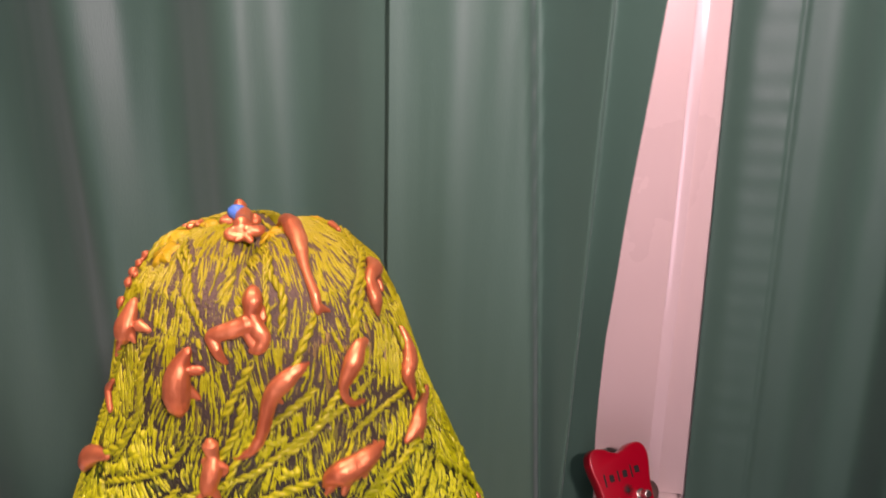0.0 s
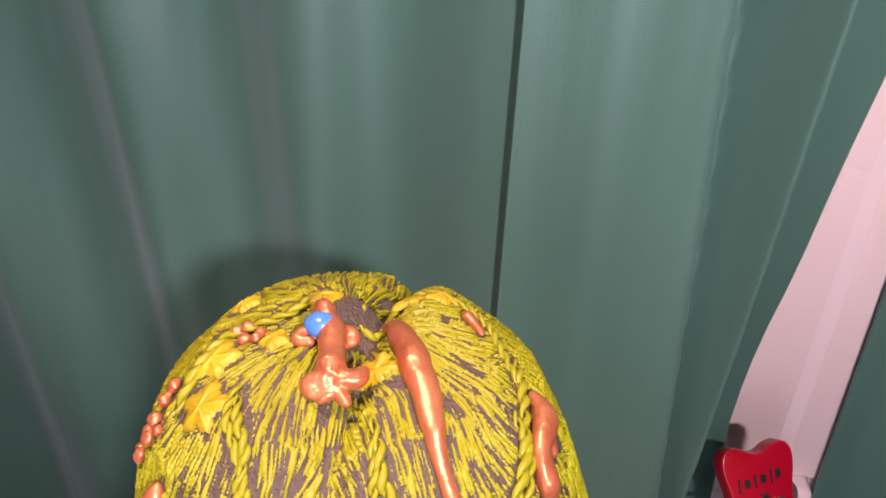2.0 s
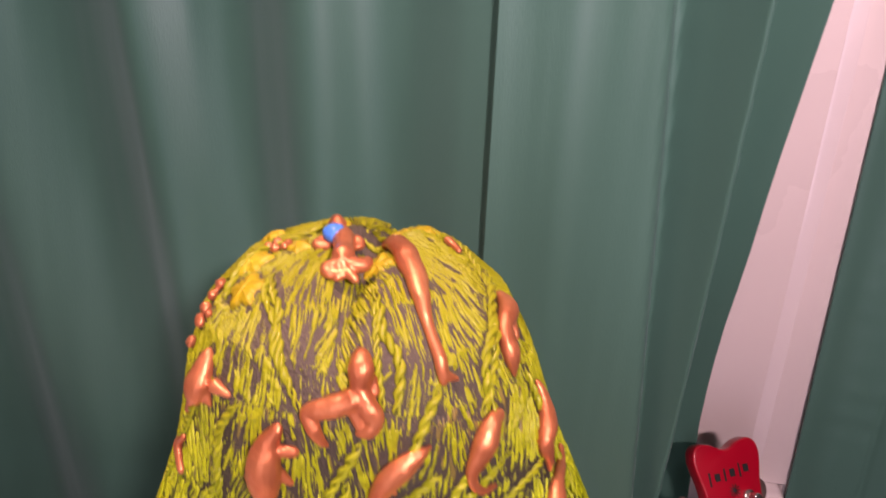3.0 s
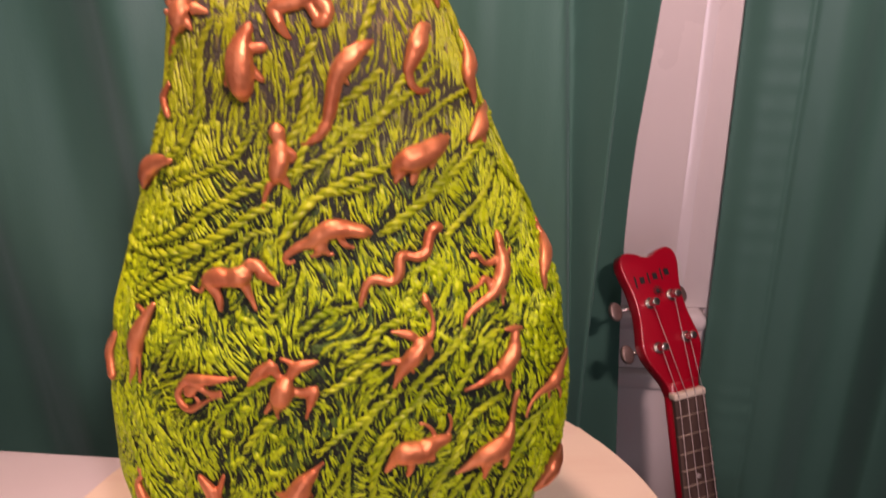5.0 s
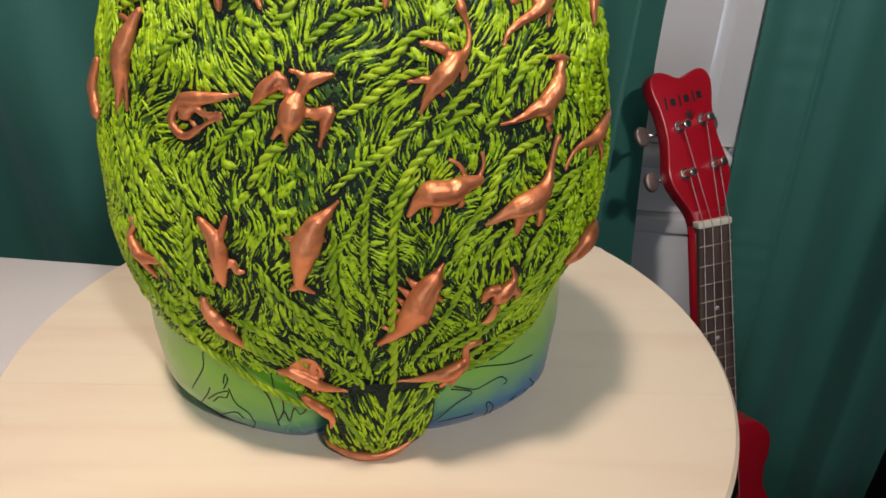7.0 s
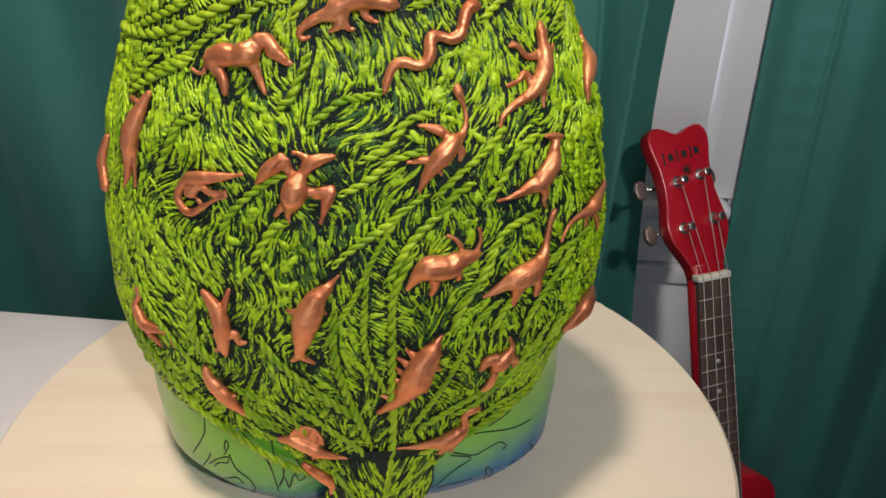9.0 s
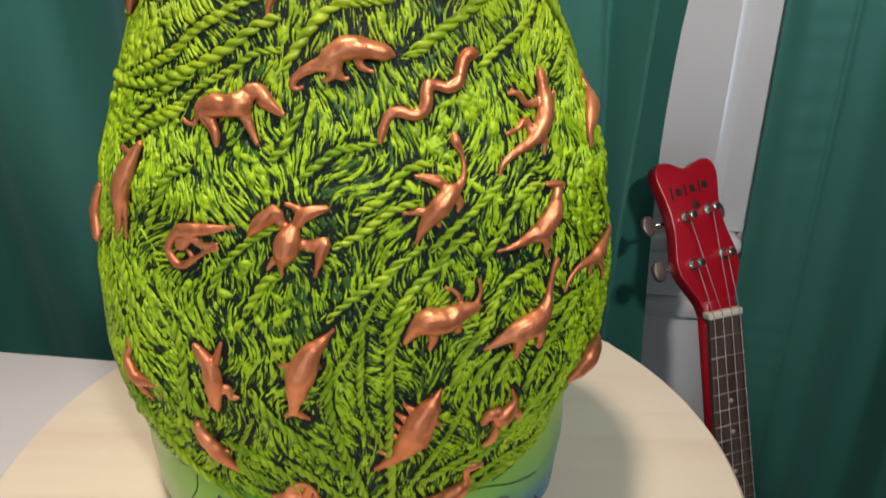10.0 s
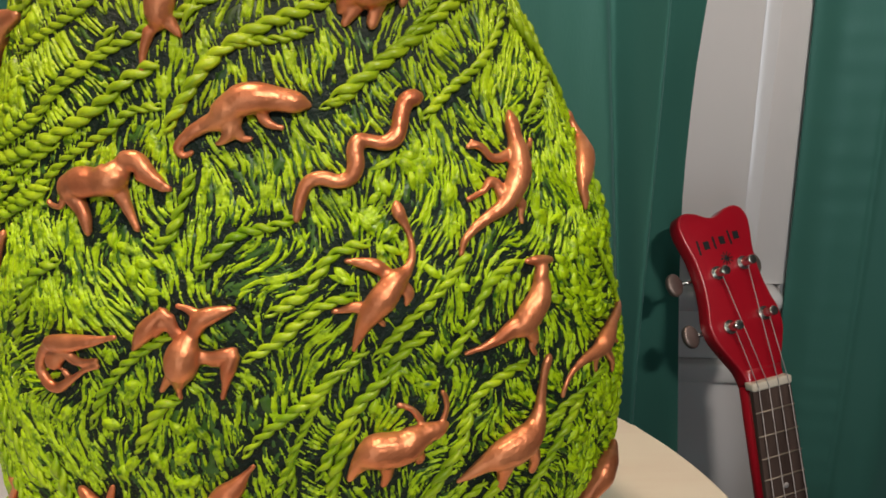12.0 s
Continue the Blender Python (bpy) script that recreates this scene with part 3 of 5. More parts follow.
def tuft_field(name, mat, seed, tries, lengths, widths, heights, clear, spacing, reach, label):
    """Grass-like strokes of raised paint, combed in drifts over the body, that keep clear of ropes and reliefs."""
    verts, faces = [], []
    rng = random.Random(seed)
    near = {}
    for q in KEPT_CLEAR:
        near.setdefault((int(q.x // 0.004), int(q.y // 0.004), int(q.z // 0.004)), []).append(q)
    laid = {}

    def blocked(p, reach):
        k = (int(p.x // 0.004), int(p.y // 0.004), int(p.z // 0.004))
        for a in (-1, 0, 1):
            for b in (-1, 0, 1):
                for c in (-1, 0, 1):
                    for q in near.get((k[0] + a, k[1] + b, k[2] + c), ()):
                        if (q - p).length < reach:
                            return True
        return False

    for n in range(tries):
        z = rng.uniform(0.0, 0.368) if rng.random() < 0.94 else 0.3862 - 0.03 * rng.random() ** 1.6
        th = rng.uniform(-125, 125) if z < 0.33 else rng.uniform(-180, 180)
        if (z < 0.345 and rng.random() > float(np.interp(z, LZ, LA)) / 0.128) or z < hem(th) + 0.002:
            continue
        p0, nrm, du, dz = axes(th, z)
        p0 = p0 + nrm * 0.0011
        wide = noise.noise((p0.x * 24, p0.y * 24, p0.z * 24))
        fine = noise.noise((p0.x * 45 + 9, p0.y * 45, p0.z * 45))
        ang = radians(92) + 1.5 * wide + 0.8 * fine + rng.gauss(0, 0.12)
        if z < 0.06:
            ang += 0.5 * (1 if th > 6 else -1)
        length = rng.uniform(*lengths)
        run = du * math.cos(ang) + dz * math.sin(ang)
        if blocked(p0, clear) or blocked(p0 + run * length * 0.4, clear * 0.7) or blocked(p0 - run * length * 0.4, clear * 0.7):
            continue
        k, crowd = (int(p0.x // 0.006), int(p0.y // 0.006), int(p0.z // 0.006)), False
        gap = spacing * (1 + 0.35 * wide)
        for a in (-1, 0, 1):
            for b in (-1, 0, 1):
                for c in (-1, 0, 1):
                    for q in laid.get((k[0] + a, k[1] + b, k[2] + c), ()):
                        d = p0 - q
                        along = abs(d.dot(run))
                        if along < reach and (d - run * d.dot(run)).length < gap:
                            crowd = True
        if crowd:
            continue
        laid.setdefault(k, []).append(p0)
        width = rng.uniform(*widths) * (1.4 if fine > 0.25 else 1)
        bend = rng.gauss(0, 0.3)
        high = rng.uniform(*heights)
        base = len(verts)
        steps = 5
        px, py = -math.cos(ang) * length / 2, -math.sin(ang) * length / 2
        for s in range(steps + 1):
            q = s / steps
            a = ang + bend * (q - 0.5) + 0.2 * math.sin(q * 7 + n)
            cx, cy = math.cos(a), math.sin(a)
            w = width * (0.25 + 0.95 * math.sin(math.pi * min(0.97, q * 0.85 + 0.1)))
            mid = p0 + du * px + dz * py
            side = du * -cy + dz * cx
            lift = high * (0.35 + 0.65 * math.sin(math.pi * q))
            for v in (mid + side * w - nrm * 0.0007, mid + side * w * 0.55 + nrm * lift, mid - side * w * 0.55 + nrm * lift, mid - side * w - nrm * 0.0007):
                verts.append(v)
            px += cx * length / steps
            py += cy * length / steps
        for s in range(steps):
            for k in range(3):
                a = base + s * 4 + k
                faces.append((a, a + 4, a + 5, a + 1))
        faces.append((base, base + 1, base + 2, base + 3))
        e = base + steps * 4
        faces.append((e + 3, e + 2, e + 1, e))
    ob = raw(name, verts, faces, mat, SCULPTURE)
    tagged(ob, label, kind="stuff")


def leaflets():
    """Small cupped leaves in loose drifts between the ropes."""
    verts, faces = [], []
    rng = random.Random(11)
    n = 0
    while n < 300:
        th, z = rng.uniform(-110, 110), rng.uniform(0.04, 0.30)
        p0, nrm, du, dz = axes(th, z)
        p0 = p0 + nrm * 0.0012
        if any((q - p0).length < 0.0045 for q in KEPT_CLEAR) or z < hem(th) + 0.008 or noise.noise((p0.x * 22 + 4, p0.y * 22, p0.z * 22)) < 0.12:
            continue
        n += 1
        ang = rng.uniform(0, 6.28)
        l, w = rng.uniform(0.0024, 0.0044), rng.uniform(0.0011, 0.0019)
        f = du * math.cos(ang) + dz * math.sin(ang)
        s = nrm.cross(f)
        base = len(verts)
        for t, k, up in ((-1, 0.1, 0.0002), (-0.5, 0.8, 0.0014), (0.1, 1, 0.0022), (0.65, 0.7, 0.0018), (1, 0.08, 0.0004)):
            mid = p0 + f * (l * t)
            verts += [mid + s * (w * k) - nrm * 0.0005, mid + s * (w * k * 0.7) + nrm * up, mid + nrm * (up * 0.75), mid - s * (w * k * 0.7) + nrm * up, mid - s * (w * k) - nrm * 0.0005]
        for r in range(4):
            for k in range(4):
                a = base + r * 5 + k
                faces.append((a, a + 5, a + 6, a + 1))
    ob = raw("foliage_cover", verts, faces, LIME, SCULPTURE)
    tagged(ob, "small cupped lime green leaves", kind="stuff")


KEPT_CLEAR = []


def tube(verts, faces, places, radii, ups, sides=8, squash=1.0):
    """Rounded tube through places, flattened along ups, with pointed ends."""
    base, m = len(verts), len(places)
    for i, (p, r, n) in enumerate(zip(places, radii, ups)):
        d = (places[min(i + 1, m - 1)] - places[max(i - 1, 0)]).normalized()
        s = d.cross(n).normalized()
        k = s.cross(d)
        for j in range(sides):
            a = 2 * math.pi * j / sides
            verts.append(p + s * (r * math.cos(a)) + k * (r * squash * math.sin(a)))
    for i in range(m - 1):
        for j in range(sides):
            a, b = base + i * sides + j, base + i * sides + (j + 1) % sides
            faces.append((a, b, b + sides, a + sides))
    faces.append(tuple(base + j for j in range(sides - 1, -1, -1)))
    faces.append(tuple(base + (m - 1) * sides + j for j in range(sides)))


def relief(name, strokes, mat=None, high=0.85):
    """A modelled figure laid on the body: limbs as (angle, height in mm, thickness in mm) runs, melted into one skin."""
    verts, faces = [], []
    for run in strokes:
        places, radii, ups = [], [], []
        pts = spline(run, 6)
        first, last = pts[0], pts[-1]
        for k, (th, z, r) in enumerate(pts):
            p, n, _, _ = axes(th, z / 1000)
            r = max(1.30 * r, 0.95) / 1000
            r *= 1 + 0.10 * noise.noise(p * 190)
            KEPT_CLEAR.append(p)
            places.append(p + n * (0.0013 + r * (0.55 if high > 0.5 else 0.2)))
            radii.append(r)
            ups.append(n)
        a, b = places[0] - places[1], places[-1] - places[-2]
        if a.length > 1e-7 and b.length > 1e-7:
            places = [places[0] + a.normalized() * radii[0] * 0.8] + places + [places[-1] + b.normalized() * radii[-1] * 0.8]
            radii = [radii[0] * 0.35] + radii + [radii[-1] * 0.35]
            ups = [ups[0]] + ups + [ups[-1]]
        tube(verts, faces, places, radii, ups, 16, high)
    ob = raw(name, verts, faces, mat or COPPER, SCULPTURE)
    ob["label"] = "copper painted " + name.replace("_", " ") if mat is None else "yellow green modelled leaf"
    mod = ob.modifiers.new("melt", "REMESH")
    mod.mode, mod.voxel_size, mod.use_smooth_shade = "VOXEL", 0.0005, True
    mod = ob.modifiers.new("soften", "SMOOTH")
    mod.factor, mod.iterations = 0.6, 3
    return ob


def cloud(p, cell, seed):
    """Smooth lattice noise from 0 to 1 for an array of places."""
    lattice = np.random.RandomState(seed).rand(48, 48, 48)
    q = p / cell + 1000.0
    i = np.floor(q).astype(int)
    f = q - i
    f = f * f * (3 - 2 * f)
    out = 0.0
    for a in (0, 1):
        for b in (0, 1):
            for c in (0, 1):
                w = (f[..., 0] if a else 1 - f[..., 0]) * (f[..., 1] if b else 1 - f[..., 1]) * (f[..., 2] if c else 1 - f[..., 2])
                out = out + w * lattice[(i[..., 0] + a) % 48, (i[..., 1] + b) % 48, (i[..., 2] + c) % 48]
    return out


def skin_array(th, z):
    """The same surface as skin(), for arrays."""
    a, b = np.interp(z, LZ, LA) + swell(th, z), np.interp(z, LZ, LB) + swell(th, z)
    s = (z - 0.182) / 0.2
    t = np.radians(th)
    u = a * np.sign(np.sin(t)) * np.abs(np.sin(t)) ** (1 / 1.1)
    v = -b * np.sign(np.cos(t)) * np.abs(np.cos(t)) ** (1 / 1.1)
    c, k = math.cos(FACING), math.sin(FACING)
    x = -0.0829 + 0.0018 * s - 0.0098 * s * s + c * u - k * v + 0.083
    y = 0.3324 - 0.0002 * s - 0.0025 * s * s + k * u + c * v - 0.340
    dip = 0.007 * np.exp(-((x - 0.001) / 0.006) ** 2) * np.clip((z - 0.345) / 0.03, 0, 1)
    return np.stack((x, y, z - dip), -1)


def grass_sheet(name, th0, th1, z0, z1, cols, seed, label, mat=LIME, rise=1.0, bias=0.0, pitch=0.00043, fine=1.0):
    """Raised paint in combed, matted strands: a relief whose furrows run below the dark coat, so that only the crests show."""
    arc = np.concatenate(([0], np.cumsum(np.hypot(np.diff(LA), np.diff(LZ)))))
    s0, s1 = np.interp([z0, z1], LZ, arc)
    rows = int((s1 - s0) / pitch)
    z = np.interp(np.linspace(s0, s1, rows), arc, LZ)
    th = np.linspace(th0, th1, cols)
    tt, zz = np.meshgrid(th, z)
    p = skin_array(tt, zz)
    du = np.gradient(p, axis=1)
    dz = np.gradient(p, axis=0)
    du /= np.linalg.norm(du, axis=-1, keepdims=True) + 1e-12
    nrm = np.cross(du, dz)
    nrm /= np.linalg.norm(nrm, axis=-1, keepdims=True) + 1e-12
    dz = np.cross(nrm, du)
    crown = np.clip((zz - 0.24) / 0.10, 0, 1)
    bend = (cloud(p, 0.030, 3) - 0.5) * 2.6 + (cloud(p, 0.013, 4) - 0.5) * 1.9 + (cloud(p, 0.0035, 5) - 0.5) * 0.8
    ang = math.radians(92) + bend * (1 - 0.75 * crown) + np.where(zz < 0.06, np.where(tt > 6, 0.5, -0.5), 0.0)
    run = du * np.cos(ang)[..., None] + dz * np.sin(ang)[..., None]
    strands, half = 0.0, 11
    for k in range(-half, half + 1):
        w = 1 - abs(k) / (half + 1)
        reach = k * 0.00047 * (1 + 0.3 * crown)
        strands = strands + w * cloud(p + run * reach[..., None], 0.00066 * fine, seed)
    hairs = 0.0
    for k in range(-half, half + 1):
        w = 1 - abs(k) / (half + 1)
        reach = k * 0.00036 * (1 + 0.3 * crown)
        hairs = hairs + w * cloud(p + run * reach[..., None], 0.00043 * fine, seed + 7)
    strands = 0.85 * (strands - strands.mean()) / strands.std() + 0.62 * (hairs - hairs.mean()) / hairs.std()
    breaks = (cloud(p, 0.0024, seed + 1) - 0.5) * 1.3 + (cloud(p, 0.010, seed + 2) - 0.5) * 1.5
    high = 0.00095 * np.tanh(1.7 * (strands + 0.85 * breaks - 0.02 + bias - 0.08 * crown)) * rise + 0.00040 * (cloud(p, 0.0011, seed + 3) - 0.5)
    # a furrow round every rope and relief, and along the hem
    lo, cell = np.array((-0.16, -0.16, -0.02)), 0.0010
    near = np.zeros((330, 330, 430), bool)
    spots = ((np.array([tuple(q) for q in KEPT_CLEAR]) - lo) / cell).astype(int)
    for a in range(-3, 4):
        for b in range(-3, 4):
            for c in range(-3, 4):
                if a * a + b * b + c * c < 11:
                    near[spots[:, 0] + a, spots[:, 1] + b, spots[:, 2] + c] = True
    here = ((p - lo) / cell).astype(int)
    high = np.where(near[here[..., 0], here[..., 1], here[..., 2]], high - 0.00075, high)
    low_edge = np.interp(th, HEM_AT, HEM_HIGH)[None, :] + 0.0012
    high = np.where(zz < low_edge, -0.002, high)
    place = p + nrm * (0.0012 + np.maximum(high, -0.0011))[..., None]
    shown = high > -0.00040
    quad = shown[:-1, :-1] | shown[1:, :-1] | shown[:-1, 1:] | shown[1:, 1:]
    quad &= (zz[:-1, :-1] > low_edge[:, :-1])
    j, i = np.nonzero(quad)
    a = j * cols + i
    faces = np.stack((a, a + 1, a + cols + 1, a + cols), -1)
    used = np.unique(faces)
    index = np.zeros(rows * cols, int)
    index[used] = np.arange(len(used))
    ob = raw_sheet(name, place.reshape(-1, 3)[used], index[faces], mat)
    tagged(ob, label, kind="stuff")


def raw_sheet(name, places, quads, mat):
    me = bpy.data.meshes.new(name)
    me.vertices.add(len(places))
    me.vertices.foreach_set("co", places.astype(np.float32).ravel())
    me.loops.add(quads.size)
    me.loops.foreach_set("vertex_index", quads.astype(np.int32).ravel())
    me.polygons.add(len(quads))
    me.polygons.foreach_set("loop_start", np.arange(0, quads.size, 4, dtype=np.int32))
    me.polygons.foreach_set("use_smooth", np.ones(len(quads), bool))
    me.materials.append(mat)
    me.update(calc_edges=True)
    ob = new(name, me)
    ob.parent = SCULPTURE
    return ob


def jagged_leaf(th, z, size, turn, mat=None):
    """A flat maple-like leaf pressed on the body: five pointed lobes, a toothed rim and a raised midrib."""
    p0, nrm, du, dz = axes(th, z / 1000)
    rng = random.Random(int(th * 10 + z))
    verts, faces = [], []
    count, size = 60, size / 1000
    rings = ((0.0, 0.0030), (0.45, 0.0028), (0.8, 0.0026), (1.0, 0.0020), (1.0, 0.0004))
    for share, lift in rings:
        for k in range(count):
            a = 2 * math.pi * k / count
            r = size * (0.62 + 0.30 * math.cos(2.5 * a) ** 2 + 0.10 * math.cos(a) + (0.06 if k % 3 == 0 else -0.03)) * share
            x, y = r * math.cos(a + turn), r * math.sin(a + turn) * 0.95
            q = p0 + du * x + dz * y
            rib = 0.0006 * abs(math.cos(2.5 * a)) ** 8 * (1 - share)
            verts.append(q + nrm * (lift + rib - (x * x + y * y) / 0.10 + 0.0003 * noise.noise(q * 300)))
    for j in range(len(rings) - 1):
        for k in range(count):
            m = (k + 1) % count
            faces.append((j * count + k, j * count + m, (j + 1) * count + m, (j + 1) * count + k))
    for k in range(0, count, 5):
        KEPT_CLEAR.append(verts[3 * count + k])
    KEPT_CLEAR.append(p0)
    raw("leaf", verts, faces, mat or LEAF_PAINT, SCULPTURE)["label"] = "flat jagged yellow leaf"


def figure(name, strokes):
    """A modelled figure given as free runs of (x, y, z, thickness) in mm over the board's centre."""
    verts, faces = [], []
    for run in strokes:
        pts = spline(run, 6)
        places = [Vector((x, y, z)) / 1000 for x, y, z, r in pts]
        radii = [r / 1000 for x, y, z, r in pts]
        a, b = (places[0] - places[1]).normalized(), (places[-1] - places[-2]).normalized()
        places = [places[0] + a * radii[0] * 0.8] + places + [places[-1] + b * radii[-1] * 0.8]
        radii = [radii[0] * 0.4] + radii + [radii[-1] * 0.4]
        KEPT_CLEAR.extend(places)
        tube(verts, faces, places, radii, [Vector((0, -0.6, 0.8))] * len(places), 12, 0.95)
    ob = raw(name, verts, faces, COPPER, SCULPTURE)
    ob["label"] = "copper painted " + name.replace("_", " ")
    mod = ob.modifiers.new("melt", "REMESH")
    mod.mode, mod.voxel_size, mod.use_smooth_shade = "VOXEL", 0.0005, True
    mod = ob.modifiers.new("soften", "SMOOTH")
    mod.factor, mod.iterations = 0.6, 2


def braid(run, width=1.7):
    """Two strands twisted into a rope along a run of (angle, height in mm)."""
    flat = spline(run, 14)
    line = [axes(th, z / 1000)[:2] for th, z in flat]
    # even steps along the rope
    places, ups, gone = [line[0][0]], [line[0][1]], 0.0
    dense = []
    for (p, n), (q, m) in zip(line, line[1:]):
        d = (q - p).length
        k = max(1, int(d / 0.0009))
        dense += [(p.lerp(q, i / k), n.lerp(m, i / k)) for i in range(k)]
    if len(dense) < 8:
        return None
    KEPT_CLEAR.extend(p for p, n in dense[::2])
    verts, faces = [], []
    w = width / 1000 * (0.75 + 0.4 * ((len(dense) * 7) % 10) / 10)
    pitch = 6.4 * w
    for strand in (0, math.pi):
        ps, rs, us, run_len = [], [], [], 0.0
        for i, (p, n) in enumerate(dense):
            if i:
                run_len += (p - dense[i - 1][0]).length
            d = (dense[min(i + 1, len(dense) - 1)][0] - dense[max(i - 1, 0)][0]).normalized()
            s = d.cross(n).normalized()
            a = 2 * math.pi * run_len / pitch + strand
            ps.append(p + s * (0.62 * w * math.sin(a)) + n * (0.0010 + 0.5 * w + 0.42 * w * math.cos(a)))
            rs.append(w * (0.60 + 0.20 * math.cos(a)) * (1 + 0.45 * noise.noise(p * 230)) * (0.4 + 0.6 * min(1, i / 5, (len(dense) - 1 - i) / 5)))
            us.append(n)
        tube(verts, faces, ps, rs, us, 6, 0.9)
    return raw("braid", verts, faces, ROPE_PAINT, SCULPTURE)


def drawn_line(run):
    verts, faces = [], []
    pts = spline(run, 6)
    tube(verts, faces, [skin(th, max(z, 1) / 1000, -0.0006) for th, z in pts], [0.00038] * len(pts), [axes(th, max(z, 1) / 1000)[1] for th, z in pts], 6, 0.5)
    return raw("ink_line", verts, faces, INK, SCULPTURE)


# copper reliefs, leaves, ropes and ink lines
relief("weasel_relief", [[(11.5, 255.0, 0.95), (9.6, 255.9, 2.53), (6.9, 257.1, 2.84), (4.0, 257.7, 3.46), (2.0, 257.1, 3.46), (0.1, 254.8, 3.15), (-1.0, 252.3, 2.53), (-3.0, 251.0, 1.74), (-5.6, 248.1, 1.43), (-7.0, 245.2, 1.11), (-6.3, 243.1, 0.80), (-5.0, 244.0, 0.48)], [(4.4, 254.9, 1.58), (4.7, 251.8, 1.26), (5.7, 250.1, 0.95), (7.1, 249.3, 0.48)], [(0.6, 252.9, 2.37), (0.2, 248.9, 1.74), (-0.6, 246.9, 1.11), (-1.5, 245.9, 0.63)], [(0.6, 249.8, 1.58), (1.5, 247.0, 0.95), (2.5, 246.9, 0.47)], [(8.7, 258.1, 0.79), (8.1, 257.8, 0.79)]])
relief("tapir_relief", [[(-25.7, 234.1, 3.14), (-23.0, 235.9, 3.45), (-19.6, 236.2, 3.42), (-17.1, 237.3, 3.73), (-16.0, 240.1, 2.74)], [(-15.5, 241.9, 2.42), (-13.4, 241.9, 2.25), (-11.9, 239.3, 1.93), (-10.1, 236.3, 1.28), (-8.5, 234.0, 0.48)], [(-13.0, 238.2, 1.45), (-11.1, 235.7, 0.96), (-9.4, 233.9, 0.48)], [(-27.3, 232.0, 1.00), (-28.1, 228.8, 0.67), (-29.9, 228.9, 0.50), (-31.0, 229.9, 0.34)], [(-25.1, 233.0, 2.65), (-23.4, 229.0, 1.82), (-22.4, 225.7, 1.48), (-22.0, 221.8, 0.99)], [(-16.5, 234.9, 2.43), (-15.5, 231.0, 1.62), (-14.5, 227.0, 1.13), (-13.5, 223.0, 0.81)], [(-15.0, 243.0, 0.97), (-13.5, 244.0, 0.64)]])
relief("snake_relief", [[(29.9, 254.6, 2.13), (28.0, 254.0, 2.12), (26.4, 250.7, 1.95), (25.4, 246.9, 1.95), (24.1, 244.0, 1.95), (22.0, 243.0, 1.78), (19.9, 244.0, 1.61), (18.1, 244.1, 1.77), (17.2, 241.3, 1.93), (17.0, 237.9, 1.93), (15.9, 234.7, 1.93), (13.9, 233.8, 1.77), (11.5, 235.1, 1.76), (9.6, 234.2, 1.60), (8.5, 231.2, 1.44), (7.8, 227.8, 1.28), (7.2, 224.3, 0.96)]])
relief("lizard_relief", [[(50.5, 246.7, 0.89), (49.5, 243.0, 1.95), (48.9, 238.9, 2.12), (48.1, 234.3, 2.83), (47.1, 230.2, 3.18), (45.4, 226.6, 2.99), (43.0, 223.0, 2.62), (40.5, 220.1, 2.08), (37.0, 218.0, 1.54), (33.9, 215.6, 1.19), (31.8, 212.9, 1.01), (30.5, 209.0, 0.51)], [(46.8, 235.0, 1.41), (43.5, 234.1, 1.22), (41.5, 235.2, 1.03), (40.6, 237.7, 1.03), (39.4, 239.0, 1.02), (37.5, 239.0, 0.51)], [(39.5, 239.0, 0.68), (38.6, 240.4, 0.34)], [(50.0, 235.0, 1.25), (52.9, 235.7, 0.90), (54.0, 237.3, 0.54)], [(41.5, 223.2, 1.56), (41.0, 227.0, 1.38), (39.6, 228.0, 1.20), (38.1, 226.0, 0.86), (36.1, 225.0, 0.68), (34.4, 224.2, 0.34)], [(44.0, 221.8, 1.58), (45.4, 219.2, 1.24), (44.5, 217.0, 0.88), (44.1, 214.3, 0.53)]])
relief("plesiosaur_relief", [[(22.0, 226.0, 1.14), (22.0, 223.7, 1.64), (22.5, 221.0, 1.15), (22.9, 217.9, 0.82), (23.0, 213.8, 0.82), (22.4, 209.9, 0.99), (21.1, 206.9, 1.65), (19.4, 205.0, 2.63), (17.4, 201.2, 3.28), (15.5, 197.3, 2.79), (14.1, 193.2, 1.98), (13.1, 189.1, 1.16), (12.4, 185.7, 0.50)], [(18.6, 207.1, 1.31), (16.9, 209.7, 1.63), (15.0, 211.0, 1.30), (13.0, 211.9, 0.32)], [(20.6, 203.8, 0.99), (21.0, 201.0, 1.32), (20.5, 197.7, 0.66)], [(15.1, 198.2, 1.31), (13.4, 198.9, 1.31), (11.5, 198.3, 0.82), (10.4, 198.2, 0.33)], [(15.9, 195.8, 1.15), (16.9, 192.3, 0.50)]])
relief("crested_dinosaur_relief", [[(42.4, 202.9, 0.71), (45.1, 202.1, 1.43), (48.3, 200.9, 0.91)], [(45.5, 200.0, 1.80), (44.7, 197.1, 2.15), (44.4, 194.3, 2.52), (43.0, 190.2, 3.42), (41.0, 187.0, 3.58), (39.0, 184.1, 3.21), (37.0, 183.2, 2.31), (34.6, 181.3, 1.59), (31.9, 179.7, 1.05), (28.6, 178.8, 0.35)], [(40.5, 182.0, 2.16), (41.4, 177.4, 1.45), (40.9, 175.0, 0.91), (41.5, 172.1, 0.55)], [(44.6, 189.0, 1.09), (45.5, 186.0, 0.55)]])
